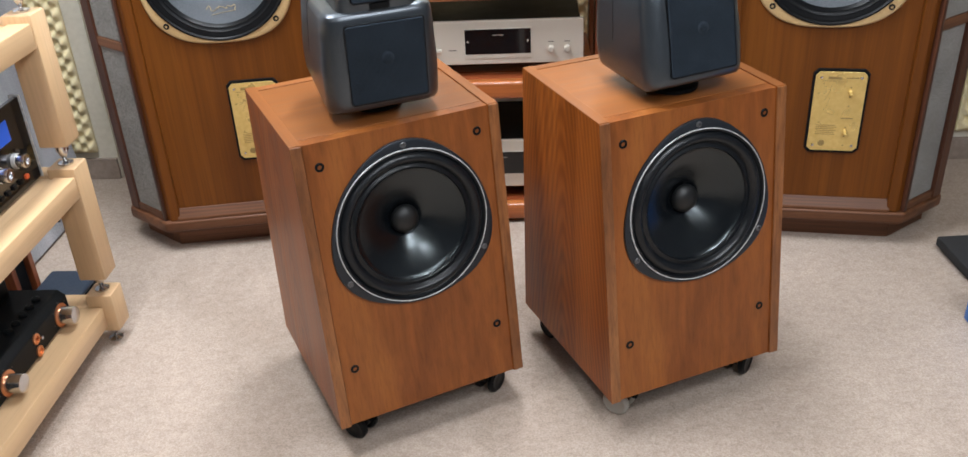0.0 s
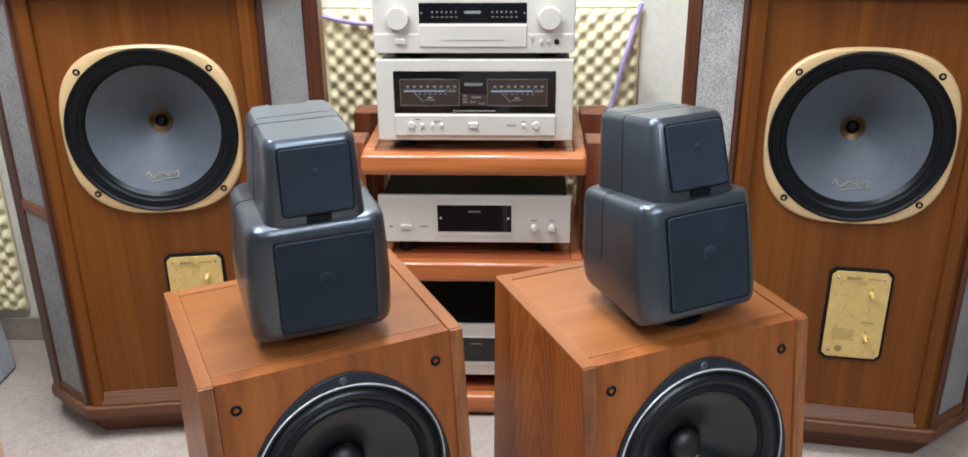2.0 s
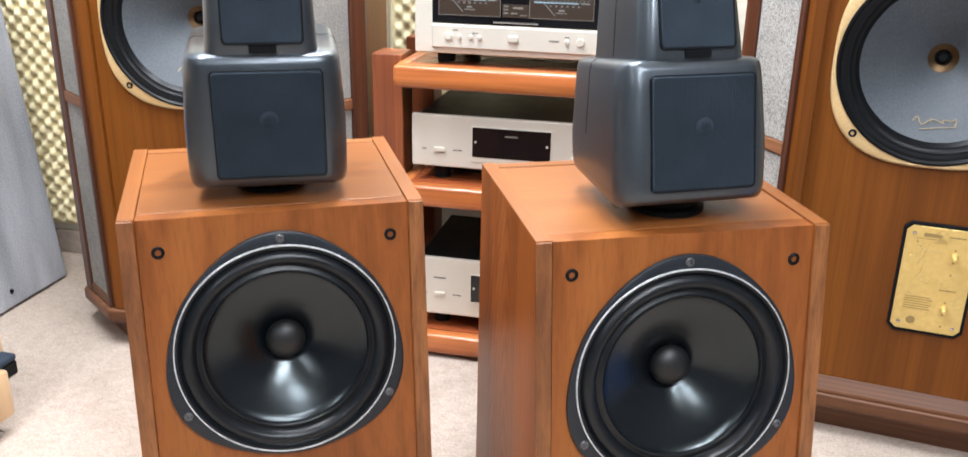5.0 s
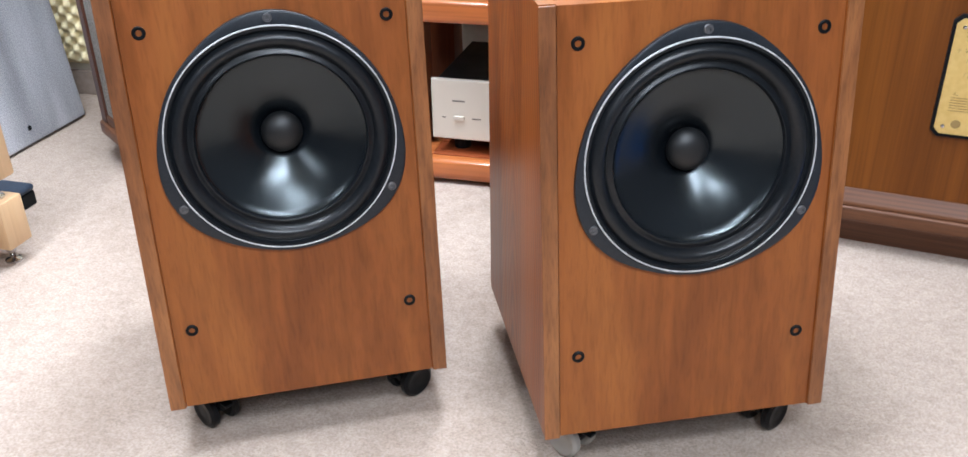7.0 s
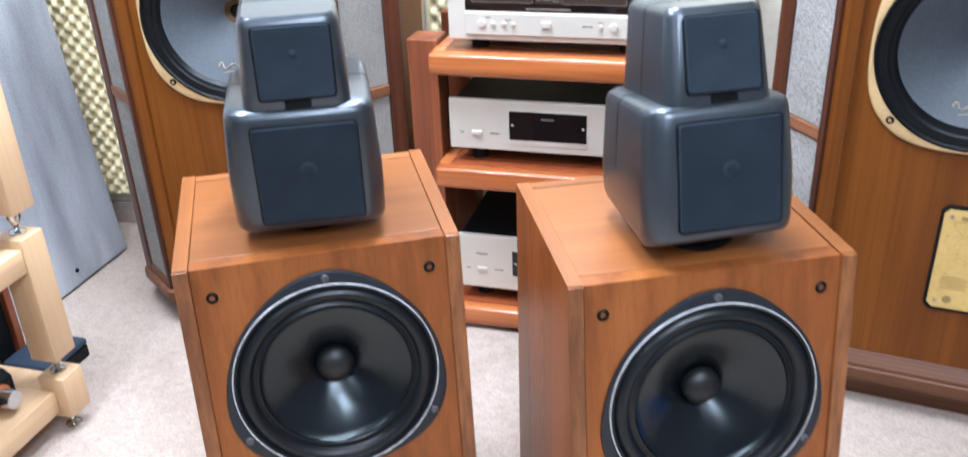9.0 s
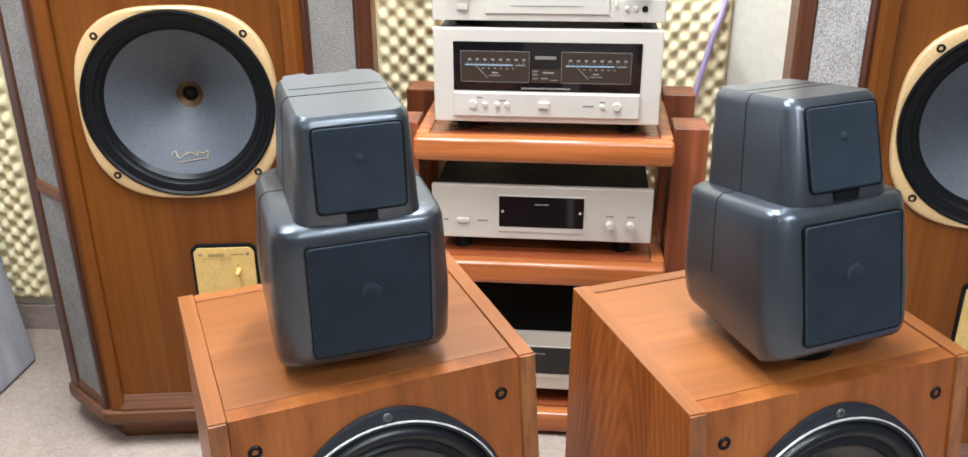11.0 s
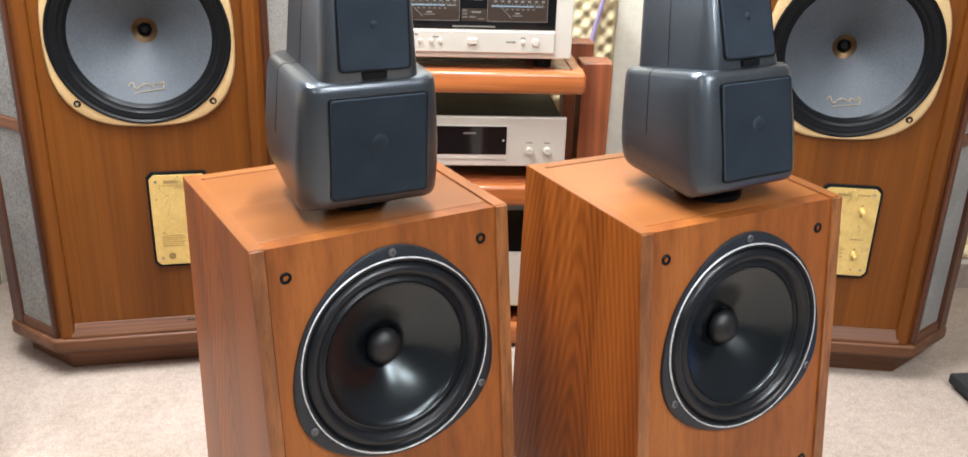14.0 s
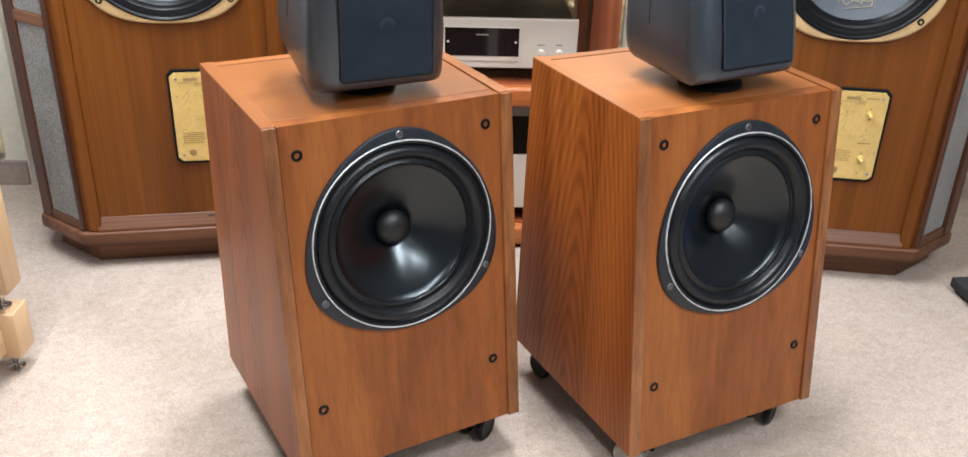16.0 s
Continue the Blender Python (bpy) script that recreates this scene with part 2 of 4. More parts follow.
CONE = speckled("black_coated_cone", (0.0025, 0.0035, 0.005), (0.0045, 0.006, 0.008), 400, 0.215, 0.4, 0.0, 0.0002, 15)
SATIN = speckled("satin_black_chassis", (0.012, 0.0155, 0.020), (0.018, 0.022, 0.028), 300, 0.34, 0.4, 0.0, 0.00005, 18)
SATIN_RUBBER = speckled("satin_black_rubber", (0.005, 0.0065, 0.0085), (0.009, 0.011, 0.0135), 200, 0.3, 0.5, 0.0, 0.0, 25)
CAP = speckled("matt_black_cap", (0.005, 0.0055, 0.006), (0.009, 0.0095, 0.010), 400, 0.42, 0.4)
PULP = speckled("grey_pulp_cone", (0.060, 0.069, 0.080), (0.080, 0.090, 0.102), 250, 0.5, 0.5, 0.0, 0.0001, 10)
SILVER = speckled("bare_rim", (0.55, 0.56, 0.57), (0.78, 0.79, 0.80), 120, 0.4, 0.6, 0.3, 0.0, 30)
SCREW = speckled("dull_screw", (0.10, 0.10, 0.105), (0.17, 0.17, 0.175), 300, 0.4, 0.4, 0.6)
STEEL = speckled("polished_steel", (0.55, 0.55, 0.56), (0.65, 0.65, 0.66), 200, 0.2, 0.3, 1.0, 0.0, 20)
CHAMPAGNE = speckled("champagne_aluminium", (0.60, 0.555, 0.475), (0.66, 0.615, 0.535), 700, 0.42, 0.25, 0.25, 0.0, 4)
GOLD = speckled("gold_plate", (0.66, 0.46, 0.15), (0.72, 0.52, 0.19), 90, 0.28, 0.3, 0.45, 0.0, 12)
GOLD_RIM = speckled("matt_gold_rim", (0.62, 0.42, 0.20), (0.68, 0.48, 0.24), 200, 0.42, 0.3, 0.25, 0.0, 12)
INK = mat("dark_gold_ink", 0.6, 0.2, (0.30, 0.20, 0.07))[0]
SIGN = mat("gold_ink", 0.5, 0.3, (0.42, 0.33, 0.2))[0]
GLASS = mat("black_glass", 0.07, 0.0, (0.006, 0.006, 0.007))[0]
METER = mat("meter_face", 0.35, 0.0, (0.036, 0.024, 0.017))[0]
BLUE = mat("blue_display", 0.3, 0.0, (0.01, 0.05, 0.3))[0]
BLUE.node_tree.nodes["Principled BSDF"].inputs["Emission Color"].default_value = (0.02, 0.16, 0.9, 1)
BLUE.node_tree.nodes["Principled BSDF"].inputs["Emission Strength"].default_value = 0.3
SCALE = mat("meter_scale", 0.4, 0.0, (0.22, 0.30, 0.36))[0]
SCALE.node_tree.nodes["Principled BSDF"].inputs["Emission Color"].default_value = (0.35, 0.6, 0.8, 1)
SCALE.node_tree.nodes["Principled BSDF"].inputs["Emission Strength"].default_value = 0.12
PALE_INK = mat("pale_ink", 0.5, 0.0, (0.20, 0.205, 0.20))[0]
GREY_INK = mat("grey_ink", 0.6, 0.0, (0.17, 0.155, 0.135))[0]
BRONZE = mat("dark_bronze", 0.4, 0.8, (0.085, 0.05, 0.022))[0]
COPPER = mat("copper_ring", 0.3, 0.9, (0.72, 0.31, 0.15))[0]
PURPLE = mat("purple_cable", 0.5, 0.0, (0.42, 0.34, 0.56))[0]
CLEAR = mat("clear_plastic_wheel", 0.25, 0.0, (0.32, 0.30, 0.27))[0]
TUBE = mat("lit_tube", 0.5, 0.0, (0.9, 0.9, 0.88))[0]
TUBE.node_tree.nodes["Principled BSDF"].inputs["Emission Color"].default_value = (1, 0.97, 0.9, 1)
TUBE.node_tree.nodes["Principled BSDF"].inputs["Emission Strength"].default_value = 3.0
BLUE_PAINT = speckled("blue_paint", (0.02, 0.13, 0.42), (0.03, 0.17, 0.5), 200, 0.4, 0.5)
NAVY = speckled("navy_card", (0.018, 0.03, 0.052), (0.026, 0.041, 0.068), 200, 0.6, 0.4)
SLAB = speckled("black_foam_rubber", (0.010, 0.010, 0.011), (0.017, 0.017, 0.018), 300, 0.85, 0.5, 0.0, 0.0005)
ORANGE_LED = mat("red_button", 0.4, 0.0, (0.55, 0.10, 0.03))[0]

for dull, level in ((BLACK, 0.12), (RUBBER, 0.18), (TEAK, 0.28), (TEAK_SIDE, 0.18), (TEAK_TOP, 0.36), (TEAK_LIP, 0.34), (WALNUT, 0.2), (WALNUT_DARK, 0.35), (WALNUT_H, 0.35), (GRILLE, 0.12), (GRILLE_RING, 0.12), (SATIN, 0.38), (SATIN_RUBBER, 0.36), (CONE, 0.62), (FELT, 0.1), (FELT_PANEL, 0.1), (CARPET, 0.05), (FOAM, 0.1), (PULP, 0.4), (HEAD, 0.35)):
    matte(dull, level)
CONE.node_tree.nodes["Principled BSDF"].inputs["Specular Tint"].default_value = (0.86, 0.97, 1.0, 1)

# ---- mesh helpers ----
def part(name, bm, material, parent=None, label="", smooth=False):
    me = bpy.data.meshes.new(name)
    bmesh.ops.recalc_face_normals(bm, faces=bm.faces)
    bm.to_mesh(me)
    bm.free()
    me.materials.append(material)
    if smooth:
        me.shade_smooth()
        me.set_sharp_from_angle(angle=radians(38))
    ob = new(name, me)
    ob.parent = parent
    if label:
        tagged(ob, label)
    return ob


def thing(name, m, label, category, group="", kind=""):
    ob = new(name)
    ob.empty_display_size = 0.1
    ob.matrix_basis = m
    return tagged(ob, label, category, group, kind)


def add_box(bm, x0, x1, y0, y1, z0, z1, bevel=0.0, seg=2):
    r = bmesh.ops.create_cube(bm, size=1.0, matrix=Matrix.LocRotScale(
        ((x0 + x1) / 2, (y0 + y1) / 2, (z0 + z1) / 2), None, (x1 - x0, y1 - y0, z1 - z0)))
    if bevel:
        edges = list({e for v in r["verts"] for e in v.link_edges})
        bmesh.ops.bevel(bm, geom=edges, offset=bevel, segments=seg, affect="EDGES", profile=0.5)


def box(x0, x1, y0, y1, z0, z1, bevel=0.0, seg=2):
    bm = bmesh.new()
    add_box(bm, x0, x1, y0, y1, z0, z1, bevel, seg)
    return bm


def prism(points, axis, a, b, bevel=0.0):
    """A polygon drawn in the plane across axis, pulled from a to b along it."""
    bm = bmesh.new()
    put = {"x": lambda p, q, k: (k, p, q), "y": lambda p, q, k: (p, k, q), "z": lambda p, q, k: (p, q, k)}[axis]
    lo = [bm.verts.new(put(p, q, a)) for p, q in points]
    hi = [bm.verts.new(put(p, q, b)) for p, q in points]
    bm.faces.new(lo[::-1])
    bm.faces.new(hi)
    for i in range(len(points)):
        k = (i + 1) % len(points)
        bm.faces.new((lo[i], lo[k], hi[k], hi[i]))
    if bevel:
        bmesh.ops.recalc_face_normals(bm, faces=bm.faces)
        bmesh.ops.bevel(bm, geom=list(bm.edges), offset=bevel, segments=2, affect="EDGES", profile=0.5)
    return bm


def lathe(profile, seg=48, m=None, shape=None):
    """A profile of (radius, height) turned about z; shape(angle) stretches the radius."""
    bm = bmesh.new()
    rings = []
    for r, z in profile:
        ring = []
        for i in range(seg):
            a = 2 * math.pi * i / seg
            k = shape(a, r) if shape else 1.0
            ring.append(bm.verts.new((r * k * math.cos(a), r * k * math.sin(a), z)))
        rings.append(ring)
    for p, q in zip(rings, rings[1:]):
        for i in range(seg):
            k = (i + 1) % seg
            bm.faces.new((p[i], p[k], q[k], q[i]))
    bmesh.ops.remove_doubles(bm, verts=bm.verts, dist=1e-6)
    if m:
        bm.transform(m)
    return bm


def turned(profile, m, seg=24):
    """A lathe closed at both ends."""
    bm = lathe([(1e-7, profile[0][1]), *profile, (1e-7, profile[-1][1])], seg)
    bm.transform(m)
    return bm


def rod(points, radius, seg=8):
    """A round bar along a line of points."""
    bm = bmesh.new()
    pts = [Vector(p) for p in points]
    rings = []
    for i, p in enumerate(pts):
        d = (pts[min(i + 1, len(pts) - 1)] - pts[max(i - 1, 0)]).normalized()
        u = d.orthogonal().normalized()
        if rings:
            u = (last - d * last.dot(d)).normalized()
        last = u
        w = d.cross(u)
        rings.append([bm.verts.new(p + radius * (math.cos(2 * math.pi * k / seg) * u + math.sin(2 * math.pi * k / seg) * w)) for k in range(seg)])
    for p, q in zip(rings, rings[1:]):
        for i in range(seg):
            k = (i + 1) % seg
            bm.faces.new((p[i], p[k], q[k], q[i]))
    bm.faces.new(rings[0][::-1])
    bm.faces.new(rings[-1])
    return bm


def rounded(hx, y0, y1, r, n=6):
    """Corners of a rounded rectangle, counterclockwise."""
    out = []
    for cx, cy, a0 in ((hx - r, y1 - r, 0), (-hx + r, y1 - r, 90), (-hx + r, y0 + r, 180), (hx - r, y0 + r, 270)):
        for i in range(n + 1):
            a = radians(a0 + 90 * i / n)
            out.append((cx + r * math.cos(a), cy + r * math.sin(a)))
    return out


def loft(layers, lift=None):
    """Rounded sections (z, half width, front, back, corner radius) skinned from bottom to top."""
    bm = bmesh.new()
    rings = []
    for z, hx, y0, y1, r in layers:
        rings.append([bm.verts.new((x, y, z + (lift(x, y, z) if lift else 0.0))) for x, y in rounded(hx, y0, y1, r)])
    for p, q in zip(rings, rings[1:]):
        for i in range(len(p)):
            k = (i + 1) % len(p)
            bm.faces.new((p[i], p[k], q[k], q[i]))
    bm.faces.new(rings[0][::-1])
    bm.faces.new(rings[-1])
    return bm


def holed(x0, x1, z0, z1, cx, cz, r, y0, y1, lean=0.0, n=64):
    """An upright board with a round hole, from y0 to y1; lean: metres back per metre up."""
    bm = bmesh.new()
    rows = []
    for y in (y0, y1):
        inner, outer = [], []
        for i in range(n):
            a = 2 * math.pi * (i + 0.5) / n
            c, q = math.cos(a), math.sin(a)
            inner.append((cx + r * c, cz + r * q))
            k = min(((x1 if c > 0 else x0) - cx) / c, ((z1 if q > 0 else z0) - cz) / q)
            outer.append([cx + k * c, cz + k * q])
        for ex in (x0, x1):
            for ez in (z0, z1):
                near = min(outer, key=lambda p: (p[0] - ex) ** 2 + (p[1] - ez) ** 2)
                near[0], near[1] = ex, ez
        rows.append([[bm.verts.new((p, y + lean * (q - z0), q)) for p, q in ring] for ring in (inner, outer)])
    (fi, fo), (bi, bo) = rows
    for i in range(n):
        k = (i + 1) % n
        for a, b in ((fi, fo), (fo, bo), (bo, bi), (bi, fi)):
            bm.faces.new((a[i], a[k], b[k], b[i]))
    return bm


def at_front(x, y, z, lean=0.0):
    """A lathe's pose on a front that leans back by some degrees."""
    return pose(x, y, z, 90 - lean)


# ---- the room ----
def room():
    floor = part("floor", box(-2.6, 2.6, -2.6, 3.2, -0.1, 0.0), CARPET)
    tagged(floor, "beige cut-pile carpet with faint darker traffic marks", "floor", kind="structure")
    walls = [("wall_north", (-2.7, 2.7, 3.1, 3.25)), ("wall_south", (-2.7, 2.7, -2.75, -2.6)),
             ("wall_west", (-2.75, -2.6, -2.6, 3.1)), ("wall_east", (2.6, 2.75, -2.6, 3.1))]
    for name, (a, b, c, d) in walls:
        tagged(part(name, box(a, b, c, d, 0, ROOM_H), WALL if name == "wall_north" else WALL_UNSEEN), "cream painted plaster wall" if name == "wall_north" else "plain dark grey wall out of view, added to close the room", "wall", kind="structure")
    tagged(part("ceiling", box(-2.75, 2.75, -2.75, 3.25, ROOM_H, ROOM_H + 0.1), CEIL), "plain white ceiling", "ceiling", kind="structure")
    tagged(part("baseboard", box(-2.6, 2.6, 3.085, 3.1, 0.0, 0.08, 0.003), BLACK), "dark baseboard along the cream wall", "baseboard", kind="structure")
    for name, x0, x1 in (("wall_pier_1", -2.599, -1.352), ("wall_pier_2", 1.345, 2.599)):
        tagged(part(name, box(x0, x1, 2.88, 3.084, 0.0, ROOM_H - 0.002), WALL), "cream painted wall pier behind the foam", "wall", kind="structure")
        tagged(part("baseboard", box(x0, x1 - 0.002, 2.866, 2.8795, 0.0, 0.075, 0.003), SKIRT), "taupe baseboard at the foot of the pier", "baseboard", kind="structure")
    tagged(part("trim", box(-0.538, -0.508, 3.02, 3.099, 0.0, 2.3, 0.004), BOARD), "beige upright batten on the cream wall", "batten", kind="structure")
    tagged(part("trim", box(0.574, 0.626, 2.98, 3.098, 0.0, 2.3, 0.004), BOARD), "beige upright batten on the cream wall", "batten", kind="structure")


def foam_panel(x0, x1, z0, z1, y, pitch=0.024, deep=0.020):
    """Egg-crate foam: a sheet of alternating peaks and hollows with a flat back."""
    step = pitch / 4
    nx, nz = int((x1 - x0) / step), int((z1 - z0) / step)
    verts, faces = [], []
    for j in range(nz + 1):
        for i in range(nx + 1):
            x, z = x0 + (x1 - x0) * i / nx, z0 + (z1 - z0) * j / nz
            u, v = (x - x0) * math.pi / pitch, (z - z0) * math.pi / pitch
            h = math.cos(u + v) * 0.5 + math.cos(u - v) * 0.5
            edge = min(1.0, 4 * min(i, nx - i, j, nz - j) / 8)
            verts.append((x, y - 0.012 - edge * deep * (0.5 + 0.5 * h) + 0.002 * noise.noise((x * 9, z * 9, 3)), z))
    for j in range(nz):
        for i in range(nx):
            a = j * (nx + 1) + i
            faces.append((a, a + 1, a + nx + 2, a + nx + 1))
    n = len(verts)
    verts += [(x0, y, z0), (x1, y, z0), (x1, y, z1), (x0, y, z1)]
    row = nx + 1
    faces.append([n, n + 1] + [i for i in range(nx, -1, -1)])
    faces.append([n + 3, n + 2] + [nz * row + i for i in range(nx, -1, -1)][::1])
    faces.append([n, n + 3] + [j * row for j in range(nz, -1, -1)])
    faces.append([n + 1, n + 2] + [j * row + nx for j in range(nz, -1, -1)])
    faces.append((n, n + 1, n + 2, n + 3))
    me = bpy.data.meshes.new("foam_panel")
    me.from_pydata(verts, [], faces)
    me.materials.append(FOAM)
    me.shade_smooth()
    ob = new("foam_panel", me)
    return tagged(ob, "pale yellow egg-crate acoustic foam sheet on the wall", "foam panel", "acoustic foam on the wall")


# ---- three-way loudspeaker on castors ----
KEF_W, KEF_LEAN = 0.413, 7.0
Z0, Z1, ZB, ZH = 0.078, 0.667, 0.676, 0.662
YT, YB, YBB = 0.072, 0.398, 0.414
WZ = 0.465


def front_y(z):
    return YT * (z - Z0) / (Z1 - Z0)


def top_strip(a, b, under):
    k = (ZB - Z1) / (YB - YT)
    za, zb = Z1 + k * (a - YT) - under, Z1 + k * (b - YT) - under
    return [(a, za - 0.019), (b, zb - 0.019), (b, zb), (a, za)]


def woofer_shape(a, r):
    lobe = (0.5 + 0.5 * math.cos(3 * (a - math.pi / 2))) ** 1.6
    return 1.0 + 0.09 * lobe if r > 0.1562 else 1.0


def woofer(parent, x, z):
    m = pose(x, front_y(z), z, 90 - KEF_LEAN)
    driver = part("woofer", lathe([(1e-7, -0.06), (0.10, -0.06), (0.135, -0.012), (0.158, -0.004)], 64, m), BLACK, parent, "black twelve-inch bass driver", True)
    part("flange", lathe([(0.148, -0.002), (0.150, 0.004), (0.1565, 0.0055), (0.1598, 0.004), (0.1605, -0.004)], 96, m, woofer_shape), SATIN, driver, "", True)
    part("rim", lathe([(0.1530, 0.005), (0.1538, 0.0074), (0.1550, 0.0074), (0.1556, 0.005)], 96, m), SILVER, driver, "bare worn metal rim ring", True)
    part("surround", lathe([(0.1535, 0.0062), (0.1500, 0.0058), (0.1482, 0.0015), (0.1466, 0.0005), (0.1440, 0.0042), (0.1395, 0.0078), (0.1345, 0.0085), (0.1300, 0.0060), (0.1268, 0.0010), (0.1245, -0.0022), (0.1215, -0.0020), (0.1188, 0.0004), (0.1166, 0.0008), (0.1152, -0.0012), (0.1142, -0.0045)], 96, m), SATIN_RUBBER, driver, "", True)
    part("cone", lathe([(0.1152, -0.0036), (0.1118, -0.0072), (0.104, -0.0105), (0.092, -0.0155), (0.080, -0.0212), (0.068, -0.0275), (0.056, -0.0345), (0.045, -0.0415), (0.035, -0.0482), (0.026, -0.0545)], 96, m), CONE, driver, "glossy black cone", True)
    dome = [(0.0290 * math.cos(radians(a)), -0.0455 + 0.0185 * math.sin(radians(a))) for a in range(-10, 90, 10)] + [(1e-7, -0.027)]
    part("dust_cap", lathe(dome, 48, m), CAP, driver, "", True)
    for a in (90, 210, 330):
        q = m @ pose(0.1645 * math.cos(radians(a)), 0.1645 * math.sin(radians(a)), 0.004)
        screw = part("screw", turned([(0.0062, 0.0), (0.0062, 0.002), (0.005, 0.0034), (0.0028, 0.0034), (0.0026, 0.0012)], q, 16), SCREW, driver)
    return driver


def castor(parent, x, y, turn, wheel_mat):
    m = pose(x, y, 0, 0, 0, turn)
    body = part("castor", prism([(-0.024, 0.03), (-0.026, 0.048), (-0.012, 0.062), (0.014, 0.064), (0.026, 0.05), (0.022, 0.03)], "x", -0.008, 0.008, 0.003), BLACK, parent, "", True)
    body.matrix_basis = m
    for x0 in (-0.026, 0.010):
        w = part("wheel", turned([(0.008, 0.0015), (0.018, 0.0015), (0.020, 0.0), (0.024, 0.0), (0.029, 0.004), (0.029, 0.012), (0.024, 0.016), (0.020, 0.016), (0.018, 0.0145), (0.008, 0.0145)], pose(x0, 0, 0.029, 0, 90, 0), 28), wheel_mat, body, "", True)
    part("stem", turned([(0.012, 0.06), (0.012, 0.067), (0.017, 0.068), (0.017, 0.0775)], pose(0, 0.004, 0), 20), STEEL, body)
    part("brake_tab", box(-0.007, 0.007, -0.041, -0.022, 0.044, 0.050, 0.002), BLACK, body)
    return body


def head(parent, x, y, lift, turn, nod):
    base = pose(x, y, ZH - 0.002 + lift, 0, 0, turn) @ pose(0, 0.03, 0.02, nod) @ pose(0, -0.03, -0.02)
    neck = part("swivel", turned([(0.054, -0.0011), (0.054, 0.006), (0.050, 0.009), (0.044, 0.010), (0.042, 0.05)], pose(0, 0.10, 0), 32), BLACK, parent, "", True)
    neck.matrix_basis = pose(x, y, ZH + 0.006, 0, 0, turn)

    def keel(px, py, pz):
        # rocker underside: lowest a third of the way back, rising to the rear and a little to the front
        rear, fore = max(0.0, (py - 0.05) / 0.16), max(0.0, (0.075 - py) / 0.075)
        return max(0.0, (0.115 - pz) / 0.08) * (0.046 * rear ** 1.6 + 0.013 * fore ** 1.5) if pz < 0.115 else 0.0

    hw, d = 0.1100, 0.213
    mid = part("midrange_module", loft([
        (0.0200, hw - 0.014, 0.016, d - 0.016, 0.024), (0.0215, hw - 0.007, 0.008, d - 0.009, 0.030), (0.028, hw - 0.0025, 0.004, d - 0.005, 0.034), (0.040, hw - 0.0005, 0.002, d - 0.002, 0.036),
        (0.075, hw, 0.002, d, 0.036), (0.115, hw, 0.004, d, 0.036), (0.18, hw - 0.004, 0.010, d - 0.004, 0.034), (0.205, hw - 0.006, 0.013, d - 0.006, 0.033),
        (0.213, hw - 0.009, 0.016, d - 0.009, 0.030), (0.2175, hw - 0.016, 0.023, d - 0.016, 0.024)], keel), HEAD, parent, "graphite moulded midrange enclosure", True)
    mid.matrix_basis = base
    g = part("grille", loft([(0, 0.0735, 0, 0.148, 0.006), (0.004, 0.0735, 0, 0.148, 0.006), (0.0065, 0.0710, 0.0025, 0.1455, 0.005)]), GRILLE, mid, "black perforated grille", True)
    g.matrix_basis = pose(0.005, 0.0030, 0.0500, 90 - 3.5, 0, 0)
    part("driver_cap", lathe([(0.0125, 0.0064), (0.011, 0.0072), (0.006, 0.0078), (1e-7, 0.0080)], 24, g.matrix_basis @ pose(0.0, 0.082, 0)), GRILLE_RING, mid, "", True)
    # solid black plate drawn as the shaded gap round the grille
    gap = part("grille_gap_shade", loft([(0, 0.0747, -0.0013, 0.1493, 0.007), (0.0046, 0.0747, -0.0013, 0.1493, 0.007)]), RUBBER, mid)
    gap.matrix_basis = g.matrix_basis.copy()
    rim = [(hw, 0.115), (hw - 0.004, 0.18), (hw - 0.006, 0.205), (hw - 0.009, 0.213), (hw - 0.016, 0.2175)]
    part("seam", prism([(p + 0.0004, q + 0.0004) for p, q in rim] + [(-p - 0.0004, q + 0.0004) for p, q in rim[::-1]], "y", 0.128, 0.1292), BLACK, mid)
    t0 = 0.2165
    tw = part("tweeter_module", loft([
        (t0, 0.0745, 0.022, 0.200, 0.019), (t0 + 0.004, 0.0745, 0.021, 0.200, 0.021), (t0 + 0.06, 0.0715, 0.030, 0.199, 0.022), (t0 + 0.111, 0.0685, 0.038, 0.197, 0.022),
        (t0 + 0.119, 0.066, 0.041, 0.195, 0.019), (t0 + 0.1240, 0.060, 0.047, 0.190, 0.014)]), HEAD, parent, "graphite moulded tweeter enclosure", True)
    tw.matrix_basis = base
    g2 = part("grille", loft([(0, 0.0525, 0, 0.100, 0.006), (0.004, 0.0520, 0, 0.100, 0.006), (0.006, 0.0500, 0.002, 0.098, 0.005)]), GRILLE, tw, "black perforated grille", True)
    g2.matrix_basis = pose(0.003, 0.0236, t0 + 0.0145, 90 - 10.2, 0, 0)
    # the tweeter grille's gap shade, also a black plate
    gap = part("grille_gap_shade", loft([(0, 0.0536, -0.0012, 0.1012, 0.007), (0.0045, 0.0536, -0.0012, 0.1012, 0.007)]), RUBBER, tw)
    gap.matrix_basis = g2.matrix_basis.copy()
    part("dome", turned([(0.0062, 0.0058), (0.0045, 0.0072), (0.002, 0.0078)], g2.matrix_basis @ pose(0.0, 0.062, 0), 20), GRILLE_RING, tw, "", True)
